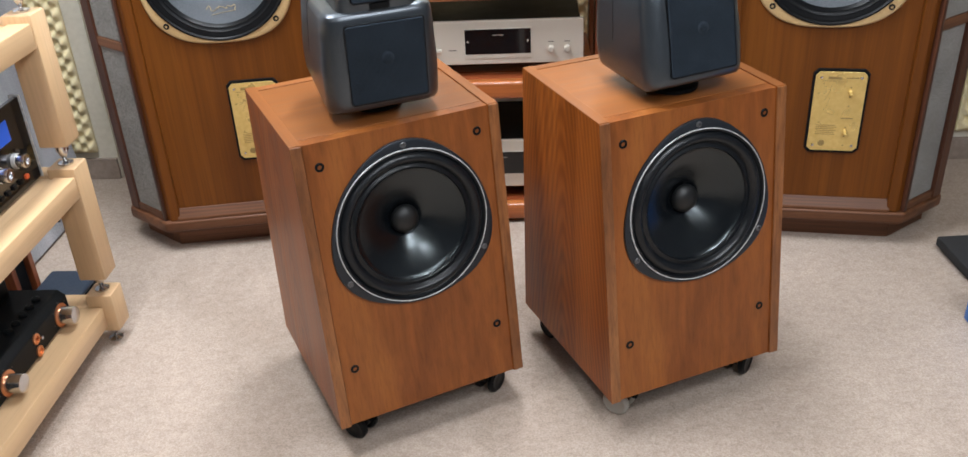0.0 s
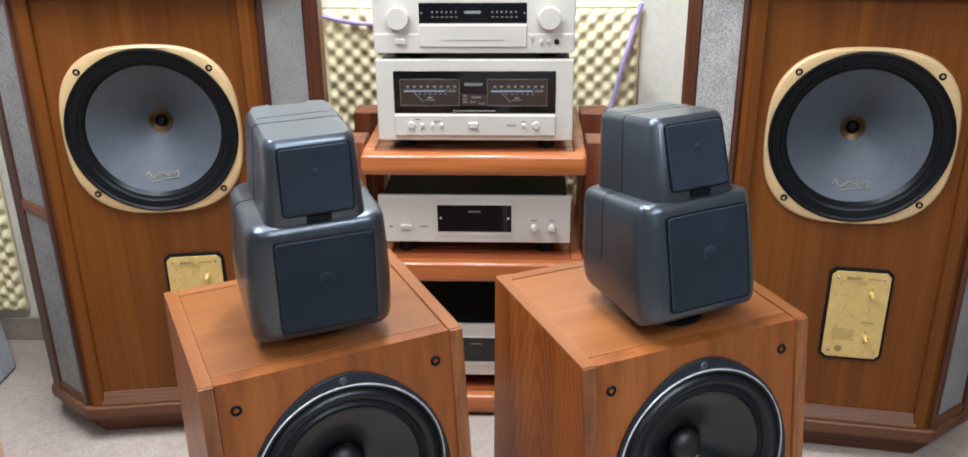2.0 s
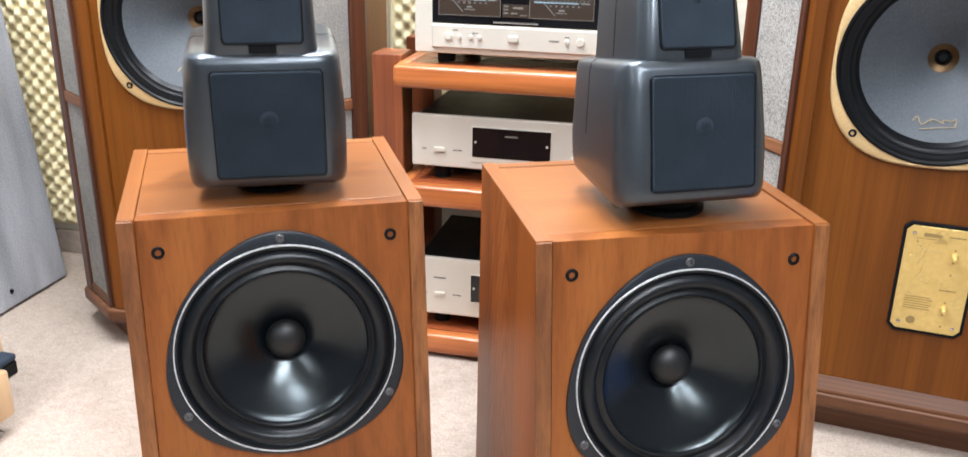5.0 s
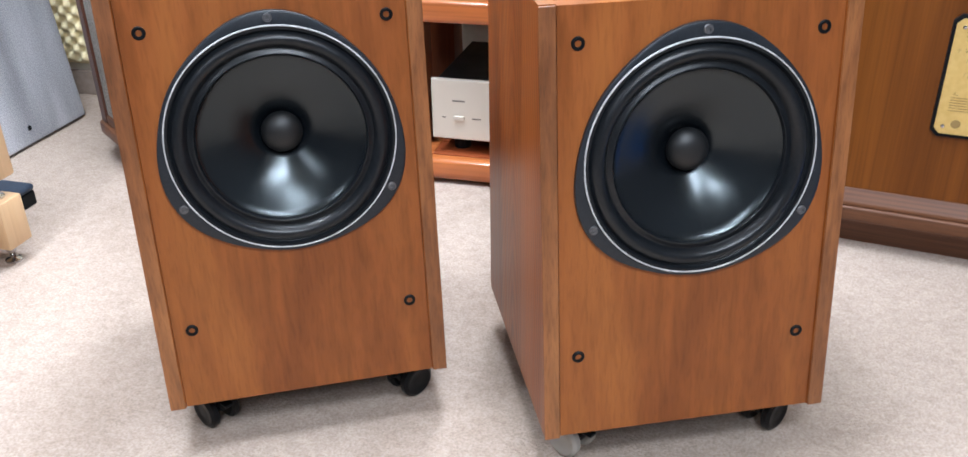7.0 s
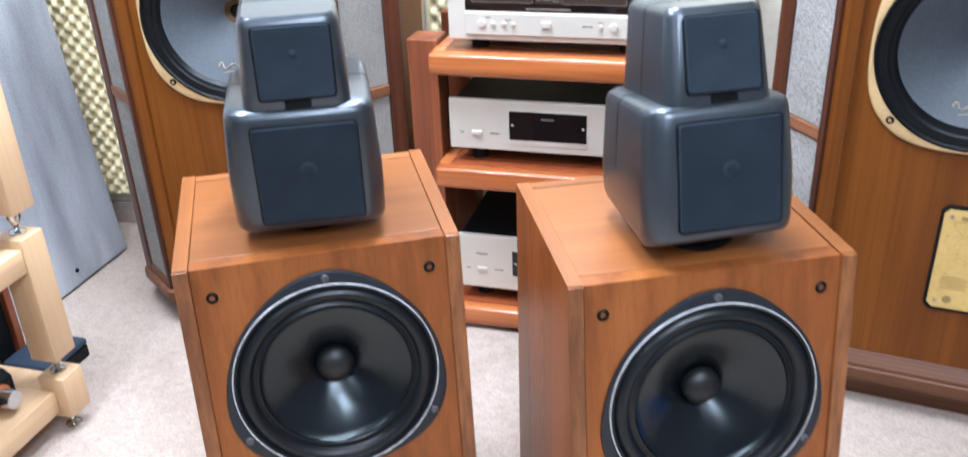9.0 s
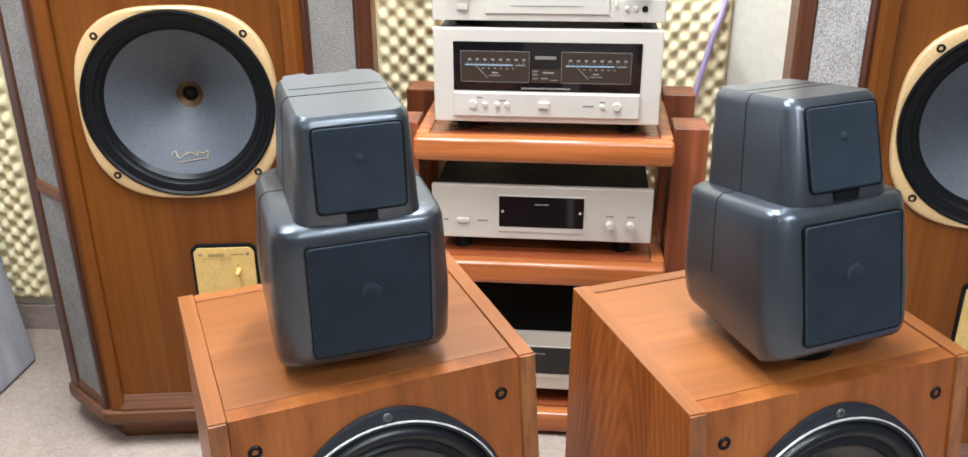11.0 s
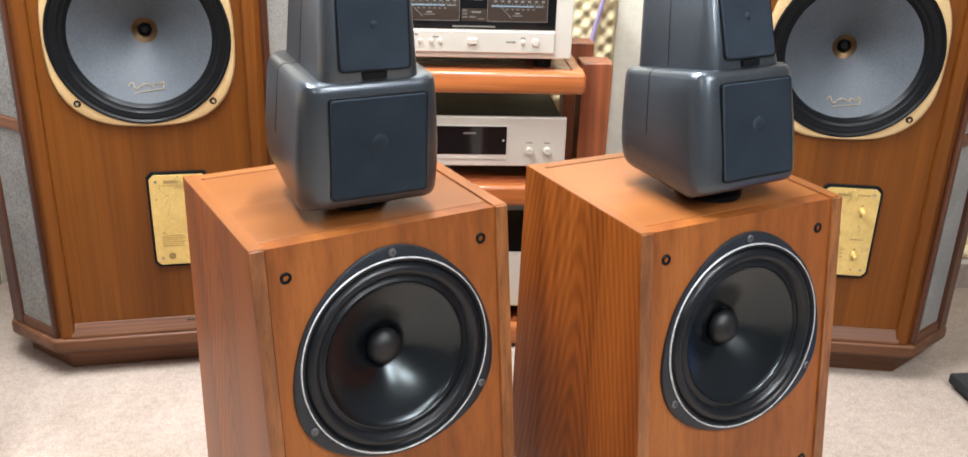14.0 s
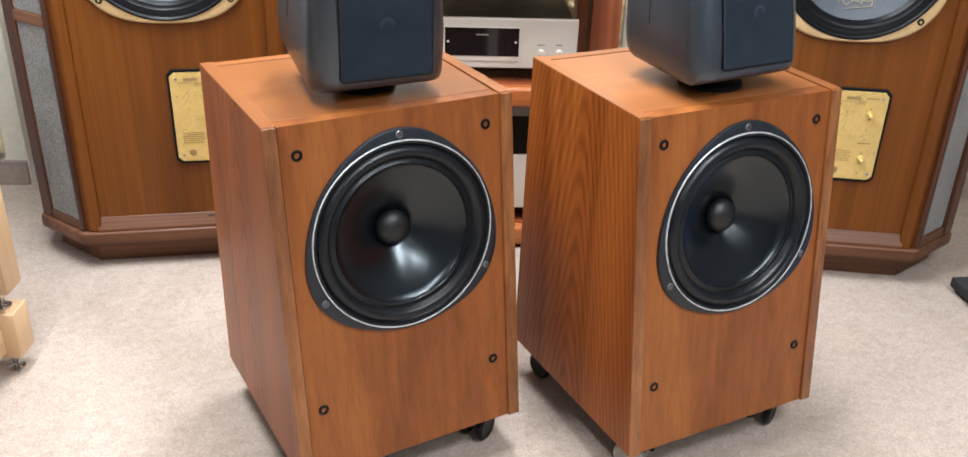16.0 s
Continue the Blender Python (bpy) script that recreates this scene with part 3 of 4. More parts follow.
    part("slot", box(-0.016, 0.020, 0.018, 0.03, t0 + 0.0025, t0 + 0.0125), BLACK, tw)
    rim = [(0.0745, t0 + 0.003), (0.0715, t0 + 0.06), (0.0685, t0 + 0.111), (0.066, t0 + 0.119), (0.060, t0 + 0.1240)]
    part("seam", prism([(p + 0.0004, q + 0.0004) for p, q in rim] + [(-p - 0.0004, q + 0.0004) for p, q in rim[::-1]], "y", 0.118, 0.1192), BLACK, tw)
    part("top_plate", prism([(-0.0575, 0.142), (0.0575, 0.142), (0.056, 0.192), (0.03, 0.198), (0.026, 0.190), (-0.026, 0.190), (-0.03, 0.198), (-0.056, 0.192)], "z", t0 + 0.120, t0 + 0.1245), HEAD, tw)


def loudspeaker(m, label, head_x, head_y, head_lift, head_turn, head_nod, odd_wheel):
    s = thing("loudspeaker", m, label, "loudspeaker", "three-way loudspeakers on castors")
    h, th = KEF_W / 2, 0.022
    side = [(0, Z0), (YT, Z1), (YB, ZB), (YBB, Z0)]
    for a, b in ((-h, -h + th), (h - th, h)):
        part("side_panel", prism(side, "x", a, b, 0.0012), TEAK_SIDE, s)
    for a, b in ((-h - 0.0005, -h + th - 0.001), (h - th + 0.001, h + 0.0005)):
        part("front_edge", prism([(-0.003, Z0), (YT - 0.003, Z1 - 0.0004), (YT + 0.0, Z1 - 0.0004), (0.0, Z0)], "x", a, b, 0.001), TEAK_EDGE, s)
    part("baffle", holed(-h + th + 0.0006, h - th - 0.0006, Z0 + 0.001, Z1 - 0.0012, 0.003, WZ, 0.154, 0.0015, 0.026, YT / (Z1 - Z0)), TEAK, s)
    part("top_panel", prism(top_strip(YT + 0.0265, YB - 0.022, 0.0012), "x", -h + th + 0.0006, h - th - 0.0006, 0.0008), TEAK_TOP, s)
    part("top_batten", prism(top_strip(YB - 0.0215, YB - 0.001, 0.0002), "x", -h + th + 0.0006, h - th - 0.0006, 0.0008), TEAK_TOP, s)
    k = (ZB - Z1) / (YB - YT)
    for a, b in ((-h + 0.0002, -h + th - 0.0002), (h - th + 0.0002, h - 0.0002)):
        part("top_edge", prism([(YT + 0.0004, Z1 - 0.0006), (YB - 0.0006, ZB - 0.0006), (YB - 0.0006, ZB + 0.0012), (YT + 0.0004, Z1 + 0.0012)], "x", a, b, 0.0005), TEAK_LIP, s)
    part("back_panel", prism([(YBB - 0.024, Z0 + 0.001), (YB - 0.024, Z1 - 0.022), (YB - 0.006, Z1 - 0.022), (YBB - 0.006, Z0 + 0.001)], "x", -h + th + 0.0006, h - th - 0.0006), TEAK, s)
    part("bottom_panel", box(-h + th + 0.0006, h - th - 0.0006, 0.027, YBB - 0.026, Z0 + 0.0005, Z0 + 0.02), BLACK, s)
    woofer(s, 0.003, WZ)
    for sx in (-0.158, 0.158):
        for sz in (0.200, 0.620):
            q = at_front(sx, front_y(sz) + 0.0025, sz, KEF_LEAN)
            part("grille_socket", turned([(0.0090, 0.0), (0.0088, 0.002), (0.0075, 0.003), (0.0042, 0.0028), (0.0038, -0.004)], q, 20), RUBBER, s, "black rubber grille socket", True)
    for i, (cx, cy, ct) in enumerate(((-0.150, 0.062, 35), (0.155, 0.062, -60), (-0.15, 0.37, 15), (0.15, 0.37, -20))):
        castor(s, cx, cy, ct, CLEAR if (odd_wheel and i == 0) else RUBBER)
    head(s, head_x, head_y, head_lift, head_turn, head_nod)
    return s


# ---- floor-standing cabinet with chamfered sides ----
def wobble_ring(a, r):
    k = abs(math.sin(2 * a)) ** 2.0
    return 1.0 + 0.10 * k if r > 0.192 else 1.0


def big_driver(parent, z):
    m = pose(0, 0, z, 90) @ Matrix.Diagonal((0.985, 0.985, 1, 1))
    d = part("driver", lathe([(1e-7, -0.10), (0.12, -0.10), (0.18, -0.02), (0.194, -0.001)], 64, m), BLACK, parent, "fifteen-inch driver with grey cone", True)
    part("rim", lathe([(0.1885, -0.002), (0.1895, 0.009), (0.1922, 0.0105), (0.1950, 0.009), (0.1970, 0.006), (0.1978, -0.002)], 96, m, wobble_ring), GOLD_RIM, d, "matt gold cast rim", True)
    part("surround", lathe([(0.1912, 0.004), (0.1900, 0.0125), (0.1860, 0.0135), (0.1815, 0.010), (0.177, 0.0105), (0.172, 0.0075), (0.167, 0.0075), (0.162, 0.003), (0.157, 0.0025), (0.152, -0.003), (0.149, -0.007)], 96, m), RUBBER, d, "black corrugated surround", True)
    part("cone", lathe([(0.1505, -0.006), (0.142, -0.011), (0.10, -0.034), (0.06, -0.060), (0.027, -0.084)], 96, m), PULP, d, "dark grey paper cone", True)
    part("throat", lathe([(0.028, -0.083), (0.021, -0.086), (0.016, -0.088), (0.014, -0.11), (1e-7, -0.11)], 32, m), BRONZE, d, "bronze horn throat", True)
    part("phase_plug", turned([(0.0105, -0.108), (0.0105, -0.092), (0.007, -0.087)], m, 20), BLACK, d, "", True)
    for a in (45, 135, 225, 315):
        q = m @ pose(0.2015 * math.cos(radians(a)), 0.2015 * math.sin(radians(a)), 0.009)
        part("bolt", turned([(0.0085, -0.004), (0.0085, 0.0005), (0.0068, 0.002), (0.0036, 0.002), (0.0034, -0.002)], q, 12), BLACK, d)
    # a scribbled gold flourish on the lower cone
    pts = []
    for i in range(70):
        u = i / 69
        px = -0.038 + 0.078 * u + 0.005 * math.sin(23 * u)
        py = -0.113 + 0.0060 * math.sin(44 * u) * (0.45 + 0.55 * math.sin(6 * u + 1.2)) + 0.0030 * math.sin(17 * u) + 0.003 * u
        r = math.hypot(px, py)
        pts.append((px, py, -0.011 - (0.142 - r) * 0.548 + 0.0022))
    fl = rod(pts, 0.0010, 5)
    fl.transform(m)
    part("flourish", fl, SIGN, d, "gold handwritten flourish")
    pts = [(-0.026 + 0.064 * u, -0.1275 + 0.009 * u, -0.011 - (0.142 - math.hypot(-0.026 + 0.064 * u, -0.1275 + 0.009 * u)) * 0.548 + 0.0022) for u in (0, 0.25, 0.5, 0.75, 1)]
    fl = rod(pts, 0.0008, 5)
    fl.transform(m)
    part("flourish", fl, SIGN, d)


def control_plate(parent, x, z):
    w, h = 0.063, 0.109

    def eight(a, b, c):
        return [(-a + c, -b), (a - c, -b), (a, -b + c), (a, b - c), (a - c, b), (-a + c, b), (-a, b - c), (-a, -b + c)]
    back = part("control_plate", prism([(x + p, z + q) for p, q in eight(w + 0.006, h + 0.007, 0.012)], "y", -0.006, 0.001, 0.001), BLACK, parent, "gold engraved control plate on a black backing")
    part("face", prism([(x + p, z + q) for p, q in eight(w, h, 0.010)], "y", -0.0085, -0.005, 0.0006), GOLD, back)
    for sx in (-0.049, 0.049):
        for sz in (-0.094, 0.094):
            part("screw", turned([(0.004, 0.0), (0.0035, 0.0018), (0.0015, 0.0022)], pose(x + sx, -0.0084, z + sz, 90), 10), STEEL, back)
    for kz in (0.055, -0.055):
        part("knob", turned([(0.0075, 0.0), (0.0075, 0.004), (0.0055, 0.005), (0.005, 0.020), (0.0035, 0.022)], pose(x + 0.027, -0.0084, z + kz, 90), 20), GOLD, back, "", True)
        for i in range(4):
            a = 0.019 * (i - 1.5) * 1.35
            part("tap_hole", turned([(0.0022, 0.0), (0.0022, 0.0006)], pose(x + 0.027, -0.0084, z + kz + a, 90), 10), INK, back)
        part("lettering_bar", box(x + 0.013, x + 0.042, -0.0091, -0.0083, z + kz + 0.037, z + kz + 0.0395), INK, back)
    part("badge", box(x - 0.032, x + 0.0, -0.0092, -0.0083, z + 0.089, z + 0.0965), INK, back)
    for bz, a, b in ((0.084, -0.045, 0.012), (0.079, -0.012, 0.012), (-0.038, -0.046, 0.0), (-0.043, -0.046, 0.004), (-0.048, -0.046, -0.002), (-0.053, -0.046, 0.004), (-0.058, -0.046, 0.0), (-0.063, -0.046, 0.002)):
        part("lettering_bar", box(x + a, x + b, -0.0091, -0.0083, z + bz, z + bz + 0.0014), INK, back)
    part("crest", turned([(0.009, 0.0), (0.006, 0.0006)], pose(x - 0.028, -0.0084, z - 0.088, 90), 14), INK, back)
    for i in range(2):
        part("graph_line", rod([(x - 0.034 + 0.014 * (u / 5), -0.0086, z + 0.03 + 0.04 * (u / 5) - 0.03 * i + 0.006 * math.sin(u * 1.7 + i)) for u in range(6)], 0.0004, 4), INK, back)


def cabinet(m, label, slot=False):
    c = thing("corner_cabinet_loudspeaker", m, label, "loudspeaker", "tall walnut loudspeakers")
    F, S, DY, BK, TOP = 0.248, 0.366, 0.122, 0.47, 1.115
    # carcass behind the fronts
    part("baffle", holed(-F + 0.024, F - 0.024, 0.0995, TOP - 0.02, 0.0, 0.798, 0.190, 0.0, 0.024), WALNUT, c, "walnut veneered front")
    for sg in (-1, 1):
        part("side_panel", box(min(sg * S, sg * (S - 0.02)), max(sg * S, sg * (S - 0.02)), DY + 0.03, BK, 0.0995, TOP - 0.006), WALNUT, c)
    part("back_panel", box(-S + 0.021, S - 0.021, BK - 0.02, BK, 0.0995, TOP - 0.006), WALNUT_DARK, c)
    for sg in (-1, 1):
        # front corner post, rear corner post, rails and cloth on the chamfer
        p = [(sg * (F - 0.034), -0.014), (sg * (F - 0.010), -0.017), (sg * (F + 0.004), -0.004), (sg * (F - 0.008), 0.018), (sg * (F - 0.034), 0.018)]
        part("corner_post", prism(p[::sg], "z", 0.0995, TOP - 0.005, 0.003), WALNUT, c)
        p = [(sg * (S - 0.022), DY - 0.032), (sg * (S + 0.008), DY + 0.004), (sg * (S + 0.008), DY + 0.04), (sg * (S - 0.02), DY + 0.03)]
        part("corner_post", prism(p[::sg], "z", 0.0995, TOP - 0.005, 0.003), WALNUT_DARK, c)
        u = Vector((S - F + 0.002, DY + 0.002, 0))
        ang = math.degrees(math.atan2(u.y, u.x))
        q = pose(sg * (F + 0.001), -0.005, 0, 0, 0, ang if sg > 0 else 180 - ang)
        L = u.length
        for z0, z1 in ((0.0995, 0.122), (0.596, 0.622), (TOP - 0.03, TOP - 0.006)):
            r = part("rail", box(0.0145, L - 0.0405, -0.011, 0.009, z0, z1, 0.003), WALNUT_H, c)
            r.matrix_basis = q
        for a, b in ((0.0, 0.014), (L - 0.040, L)):
            st = part("stile", box(a, b, -0.014, 0.010, 0.0995, TOP - 0.0055, 0.003), WALNUT_DARK, c, "dark stained stile")
            st.matrix_basis = q
        for z0, z1 in ((0.1225, 0.5955), (0.6225, TOP - 0.031)):
            cl = part("grille_cloth", box(0.0145, L - 0.0405, -0.004, 0.004, z0, z1, 0.0015), FELT, c, "grey tweed grille cloth")
            cl.matrix_basis = q
    if slot:
        part("slot", box(0.038, 0.074, -0.0075, 0.002, 0.1225, 0.1255, 0.001), BLACK, c, "dark slot in the sill")
    # sloping sill, base moulding, recessed plinth, cap
    part("sill", prism([(-0.018, 0.099), (-0.018, 0.106), (-0.002, 0.132), (0.01, 0.132), (0.01, 0.099)], "x", -F + 0.027, F - 0.027, 0.002), WALNUT_H, c)

    def ring(f, s, y0, dy, z0, z1, bev):
        return prism([(-f, y0), (f, y0), (s, dy), (s, BK), (-s, BK), (-s, dy)], "z", z0, z1, bev)
    base = part("base_moulding", ring(F + 0.010, S + 0.016, -0.022, DY - 0.016, 0.066, 0.0985, 0.006), WALNUT_H, c, "", True)
    part("base_bead", ring(F + 0.003, S + 0.008, -0.014, DY - 0.004, 0.060, 0.068, 0.002), WALNUT_H, c)
    part("plinth", ring(F - 0.010, S - 0.012, 0.026, DY + 0.024, 0.0, 0.0605, 0.002), WALNUT_H, c)
    part("cap", ring(F + 0.014, S + 0.022, -0.040, DY - 0.010, TOP - 0.005, TOP + 0.028, 0.006), WALNUT_H, c, "", True)
    part("top_rail", box(-F + 0.028, F - 0.028, -0.020, 0.001, TOP - 0.020, TOP - 0.006, 0.003), WALNUT_DARK, c)
    big_driver(c, 0.798)
    control_plate(c, 0.049, 0.381)
    return c


# ---- equipment rack with silver components ----
def equipment_rack():
    r = thing("equipment_rack", pose(-0.0375, 2.497, 0), "reddish cherry wood three-shelf equipment rack with square posts", "rack")
    w = 0.2655
    for z1 in (0.7175, 0.441, 0.0615):
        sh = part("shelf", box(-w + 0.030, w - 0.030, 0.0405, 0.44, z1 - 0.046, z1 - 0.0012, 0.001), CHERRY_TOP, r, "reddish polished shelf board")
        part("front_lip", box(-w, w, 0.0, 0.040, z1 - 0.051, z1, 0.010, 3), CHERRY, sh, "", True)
        for a, b in ((-w, -w + 0.0295), (w - 0.0295, w)):
            part("side_lip", box(a, b, 0.0405, 0.44, z1 - 0.051, z1 - 0.0003, 0.005), CHERRY, sh, "", True)
    for sx in (-1, 1):
        for y0 in (0.075, 0.34):
            part("post", box(sx * 0.303 - 0.0365, sx * 0.303 + 0.0365, y0, y0 + 0.08, 0.0, 0.7275, 0.003), CHERRY_POST, r)
    return r


def front_bits(u, y, items):
    """Small raised fittings on a component's face: kind, x, z, width, height."""
    for kind, x, z, a, b in items:
        if kind == "knob":
            part("knob", turned([(a, 0.0), (a, 0.012), (a - 0.0015, 0.015)], pose(x, y, z, 90), 32), CHAMPAGNE, u, "", True)
        elif kind == "button":
            part("button", box(x - a / 2, x + a / 2, y - 0.006, y + 0.001, z - b / 2, z + b / 2, 0.0015), CHAMPAGNE, u)
        elif kind == "dot":
            part("push_button", turned([(a, 0.0), (a, 0.004), (a - 0.001, 0.005)], pose(x, y, z, 90), 16), CHAMPAGNE, u)
        elif kind == "jack":
            part("jack", turned([(a, 0.0), (a, 0.002), (a * 0.5, 0.002), (a * 0.5, 0.0)], pose(x, y, z, 90), 14), BLACK, u)
        elif kind == "ink":
            part("lettering_bar", box(x - a / 2, x + a / 2, y - 0.0007, y + 0.0003, z - b / 2, z + b / 2), GREY_INK, u)


def component(name, label, x0, x1, y, z0, z1, deep, feet=0.016, case=None):
    u = thing(name, pose((x0 + x1) / 2, y, z0), label, "hi-fi component", "silver components on the rack")
    w, h = (x1 - x0) / 2, z1 - z0
    part("case", box(-w + 0.008, w - 0.008, 0.012, deep, feet, h - 0.006, 0.003), case or BLACK, u)
    part("front_panel", box(-w, w, 0.0, 0.014, feet - 0.004, h, 0.003), CHAMPAGNE, u, "champagne silver aluminium front")
    for fx in (-w + 0.06, w - 0.06):
        for fy in (0.05, deep - 0.06):
            part("foot", turned([(0.02, 0.0), (0.022, feet + 0.001)], pose(fx, fy, 0), 20), BLACK, u)
    return u, w, h


def meter_window(u, x0, x1, z0, z1, y):
    win = part("window", box(x0, x1, y - 0.0015, y + 0.004, z0, z1, 0.001), GLASS, u, "black glass window")
    return win


def silver_components():
    # power amplifier with two meters
    u, w, h = component("power_amplifier", "champagne silver power amplifier with two lit needle meters", -0.261, 0.194, 2.535, 0.7178, 0.9345, 0.36, 0.029)
    part("lower_fascia", box(-w + 0.0405, w - 0.0405, -0.007, 0.001, 0.038, 0.0885, 0.0025), CHAMPAGNE, u)
    win = meter_window(u, -w + 0.0405, w - 0.0405, 0.0905, 0.1900, 0.0)
    for mx in (-0.103, 0.098):
        part("meter", box(mx - 0.068, mx + 0.068, -0.0022, 0.0, 0.109, 0.1715), METER, win, "brown meter face")
        for z in (0.109, 0.1707):
            part("meter_edge", box(mx - 0.069, mx + 0.069, -0.0026, -0.0014, z, z + 0.0009), GREY_INK, win)
        for x in (mx - 0.069, mx + 0.0681):
            part("meter_edge", box(x, x + 0.0009, -0.0026, -0.0014, 0.109, 0.1716), GREY_INK, win)
        part("scale_line", box(mx - 0.060, mx + 0.036, -0.0028, -0.0021, 0.1425, 0.1450), SCALE, win)
        part("scale_line", box(mx + 0.041, mx + 0.060, -0.0028, -0.0021, 0.1425, 0.1450), PALE_INK, win)
        for i in range(14):
            part("tick", box(mx - 0.055 + i * 0.0085, mx - 0.0540 + i * 0.0085, -0.0028, -0.0021, 0.1465, 0.1500), PALE_INK, win)
        for i in range(8):
            part("number_bar", box(mx - 0.054 + i * 0.0155, mx - 0.0475 + i * 0.0155, -0.0028, -0.0021, 0.1525, 0.1565), PALE_INK, win)
        for i in range(6):
            part("number_bar", box(mx - 0.026 + i * 0.012, mx - 0.0215 + i * 0.012, -0.0028, -0.0021, 0.1355, 0.1385), GREY_INK, win)
        needle = part("needle", box(-0.0006, 0.0006, -0.003, -0.0022, 0.0, 0.036), PALE_INK, win)
        needle.matrix_basis = pose(mx - 0.014, 0, 0.117, 0, -44, 0)
        part("badge_bar", box(mx - 0.006, mx + 0.006, -0.0028, -0.0021, 0.1265, 0.1295), PALE_INK, win)
        part("badge_bar", box(mx - 0.012, mx + 0.012, -0.0028, -0.0021, 0.1215, 0.1235), GREY_INK, win)
    part("display_edge", box(-0.030, 0.028, -0.0022, -0.0014, 0.109, 0.137), METER, win)
    for bx, bz, bw, bh in ((-0.002, 0.1565, 0.042, 0.006), (-0.022, 0.131, 0.010, 0.003), (-0.022, 0.124, 0.010, 0.003), (-0.022, 0.1165, 0.010, 0.003), (0.004, 0.1275, 0.022, 0.004), (-0.004, 0.1165, 0.014, 0.003), (0.016, 0.1135, 0.014, 0.002)):
        part("lettering_bar", box(bx - bw / 2, bx + bw / 2, -0.0030, -0.0014, bz, bz + bh), GREY_INK, win)
    part("lettering_bar", box(-0.05, 0.048, -0.0028, -0.0014, 0.0955, 0.0985), GREY_INK, win)
    front_bits(u, -0.007, [("dot", -0.148, 0.064, 0.0085, 0), ("dot", -0.123, 0.064, 0.005, 0), ("dot", -0.098, 0.064, 0.005, 0), ("dot", -0.078, 0.064, 0.005, 0),
                           ("button", -0.004, 0.0645, 0.022, 0.013), ("dot", 0.113, 0.064, 0.005, 0), ("dot", 0.142, 0.064, 0.0085, 0), ("ink", 0.085, 0.064, 0.022, 0.003), ("ink", -0.133, 0.078, 0.012, 0.0025), ("ink", -0.088, 0.073, 0.014, 0.0025), ("ink", 0.113, 0.073, 0.010, 0.0025)])
    # preamplifier on top of it
    u, w, h = component("preamplifier", "champagne silver preamplifier with two large round knobs", -0.261, 0.194, 2.535, 0.9350, 1.0905, 0.36, 0.018)
    meter_window(u, -0.1225, 0.1195, 0.0805, 0.1260, 0.0)
    for g in (-0.094, 0.040):
        for i in range(6):
            part("number_bar", box(g + i * 0.0105, g + i * 0.0105 + 0.004, -0.0022, -0.0014, 0.104, 0.108), GREY_INK, u)
            part("number_bar", box(g + i * 0.0105, g + i * 0.0105 + 0.006, -0.0022, -0.0014, 0.094, 0.096), GREY_INK, u)
    part("lettering_bar", box(-0.020, 0.016, -0.0022, -0.0014, 0.1025, 0.1085), PALE_INK, u)
    for x in (-0.117, 0.114):
        part("lamp_dot", turned([(0.0022, 0), (0.0022, 0.0008)], pose(x, -0.0014, 0.1035, 90), 10), PALE_INK, u)
    part("flap", box(-0.1225, 0.1195, -0.006, 0.001, 0.028, 0.0785, 0.002), CHAMPAGNE, u)
    part("lower_fascia", box(-w + 0.002, w - 0.002, -0.0025, 0.001, 0.0145, 0.057, 0.001), CHAMPAGNE, u)
    front_bits(u, -0.0025, [("knob", -0.170, 0.0935, 0.0255, 0), ("knob", 0.170, 0.0935, 0.0255, 0), ("button", -0.166, 0.041, 0.022, 0.012),
                            ("dot", 0.152, 0.041, 0.0045, 0), ("dot", 0.1675, 0.041, 0.0045, 0), ("jack", 0.1865, 0.040, 0.006, 0), ("button", 0.131, 0.049, 0.004, 0.010)])
    front_bits(u, -0.006, [("ink", -0.002, 0.044, 0.14, 0.0012)])
    # disc players
    for i, (y, z0, z1) in enumerate(((2.545, 0.4413, 0.600), (2.545, 0.0618, 0.246))):
        f = 0.040
        u, w, h = component("disc_player", "champagne silver disc player with a black display window" if i == 0 else "champagne silver disc player on the lowest shelf", -0.274, 0.196, y, z0, z1, 0.33, f)
        zc = f + (h - f) * 0.52
        part("window_frame", box(-0.092, 0.093, -0.0025, 0.001, zc - 0.048, zc + 0.036, 0.001), CHAMPAGNE, u)
        win = meter_window(u, -0.090, 0.091, zc - 0.036, zc + 0.034, -0.002)
        part("lettering_bar", box(-0.014, 0.016, -0.0046, -0.0038, zc + 0.016, zc + 0.019), GREY_INK, win)
        part("lamp_dot", turned([(0.003, 0), (0.003, 0.0008)], pose(-0.082, -0.0034, zc, 90), 10), CHAMPAGNE, win)
        part("lamp_dot", turned([(0.003, 0), (0.003, 0.0008)], pose(0.083, -0.0034, zc, 90), 10), CHAMPAGNE, win)
        front_bits(u, 0.0, [("button", -0.168, zc - 0.024, 0.026, 0.010), ("knob", 0.146, zc - 0.024, 0.008, 0), ("knob", 0.190, zc - 0.024, 0.008, 0), ("ink", -0.205, zc - 0.024, 0.01, 0.003),
                            ("ink", -0.125, zc - 0.024, 0.022, 0.003), ("ink", 0.0, zc - 0.043, 0.11, 0.0025), ("ink", 0.146, zc - 0.006, 0.016, 0.0025), ("ink", 0.19, zc - 0.006, 0.016, 0.0025)])
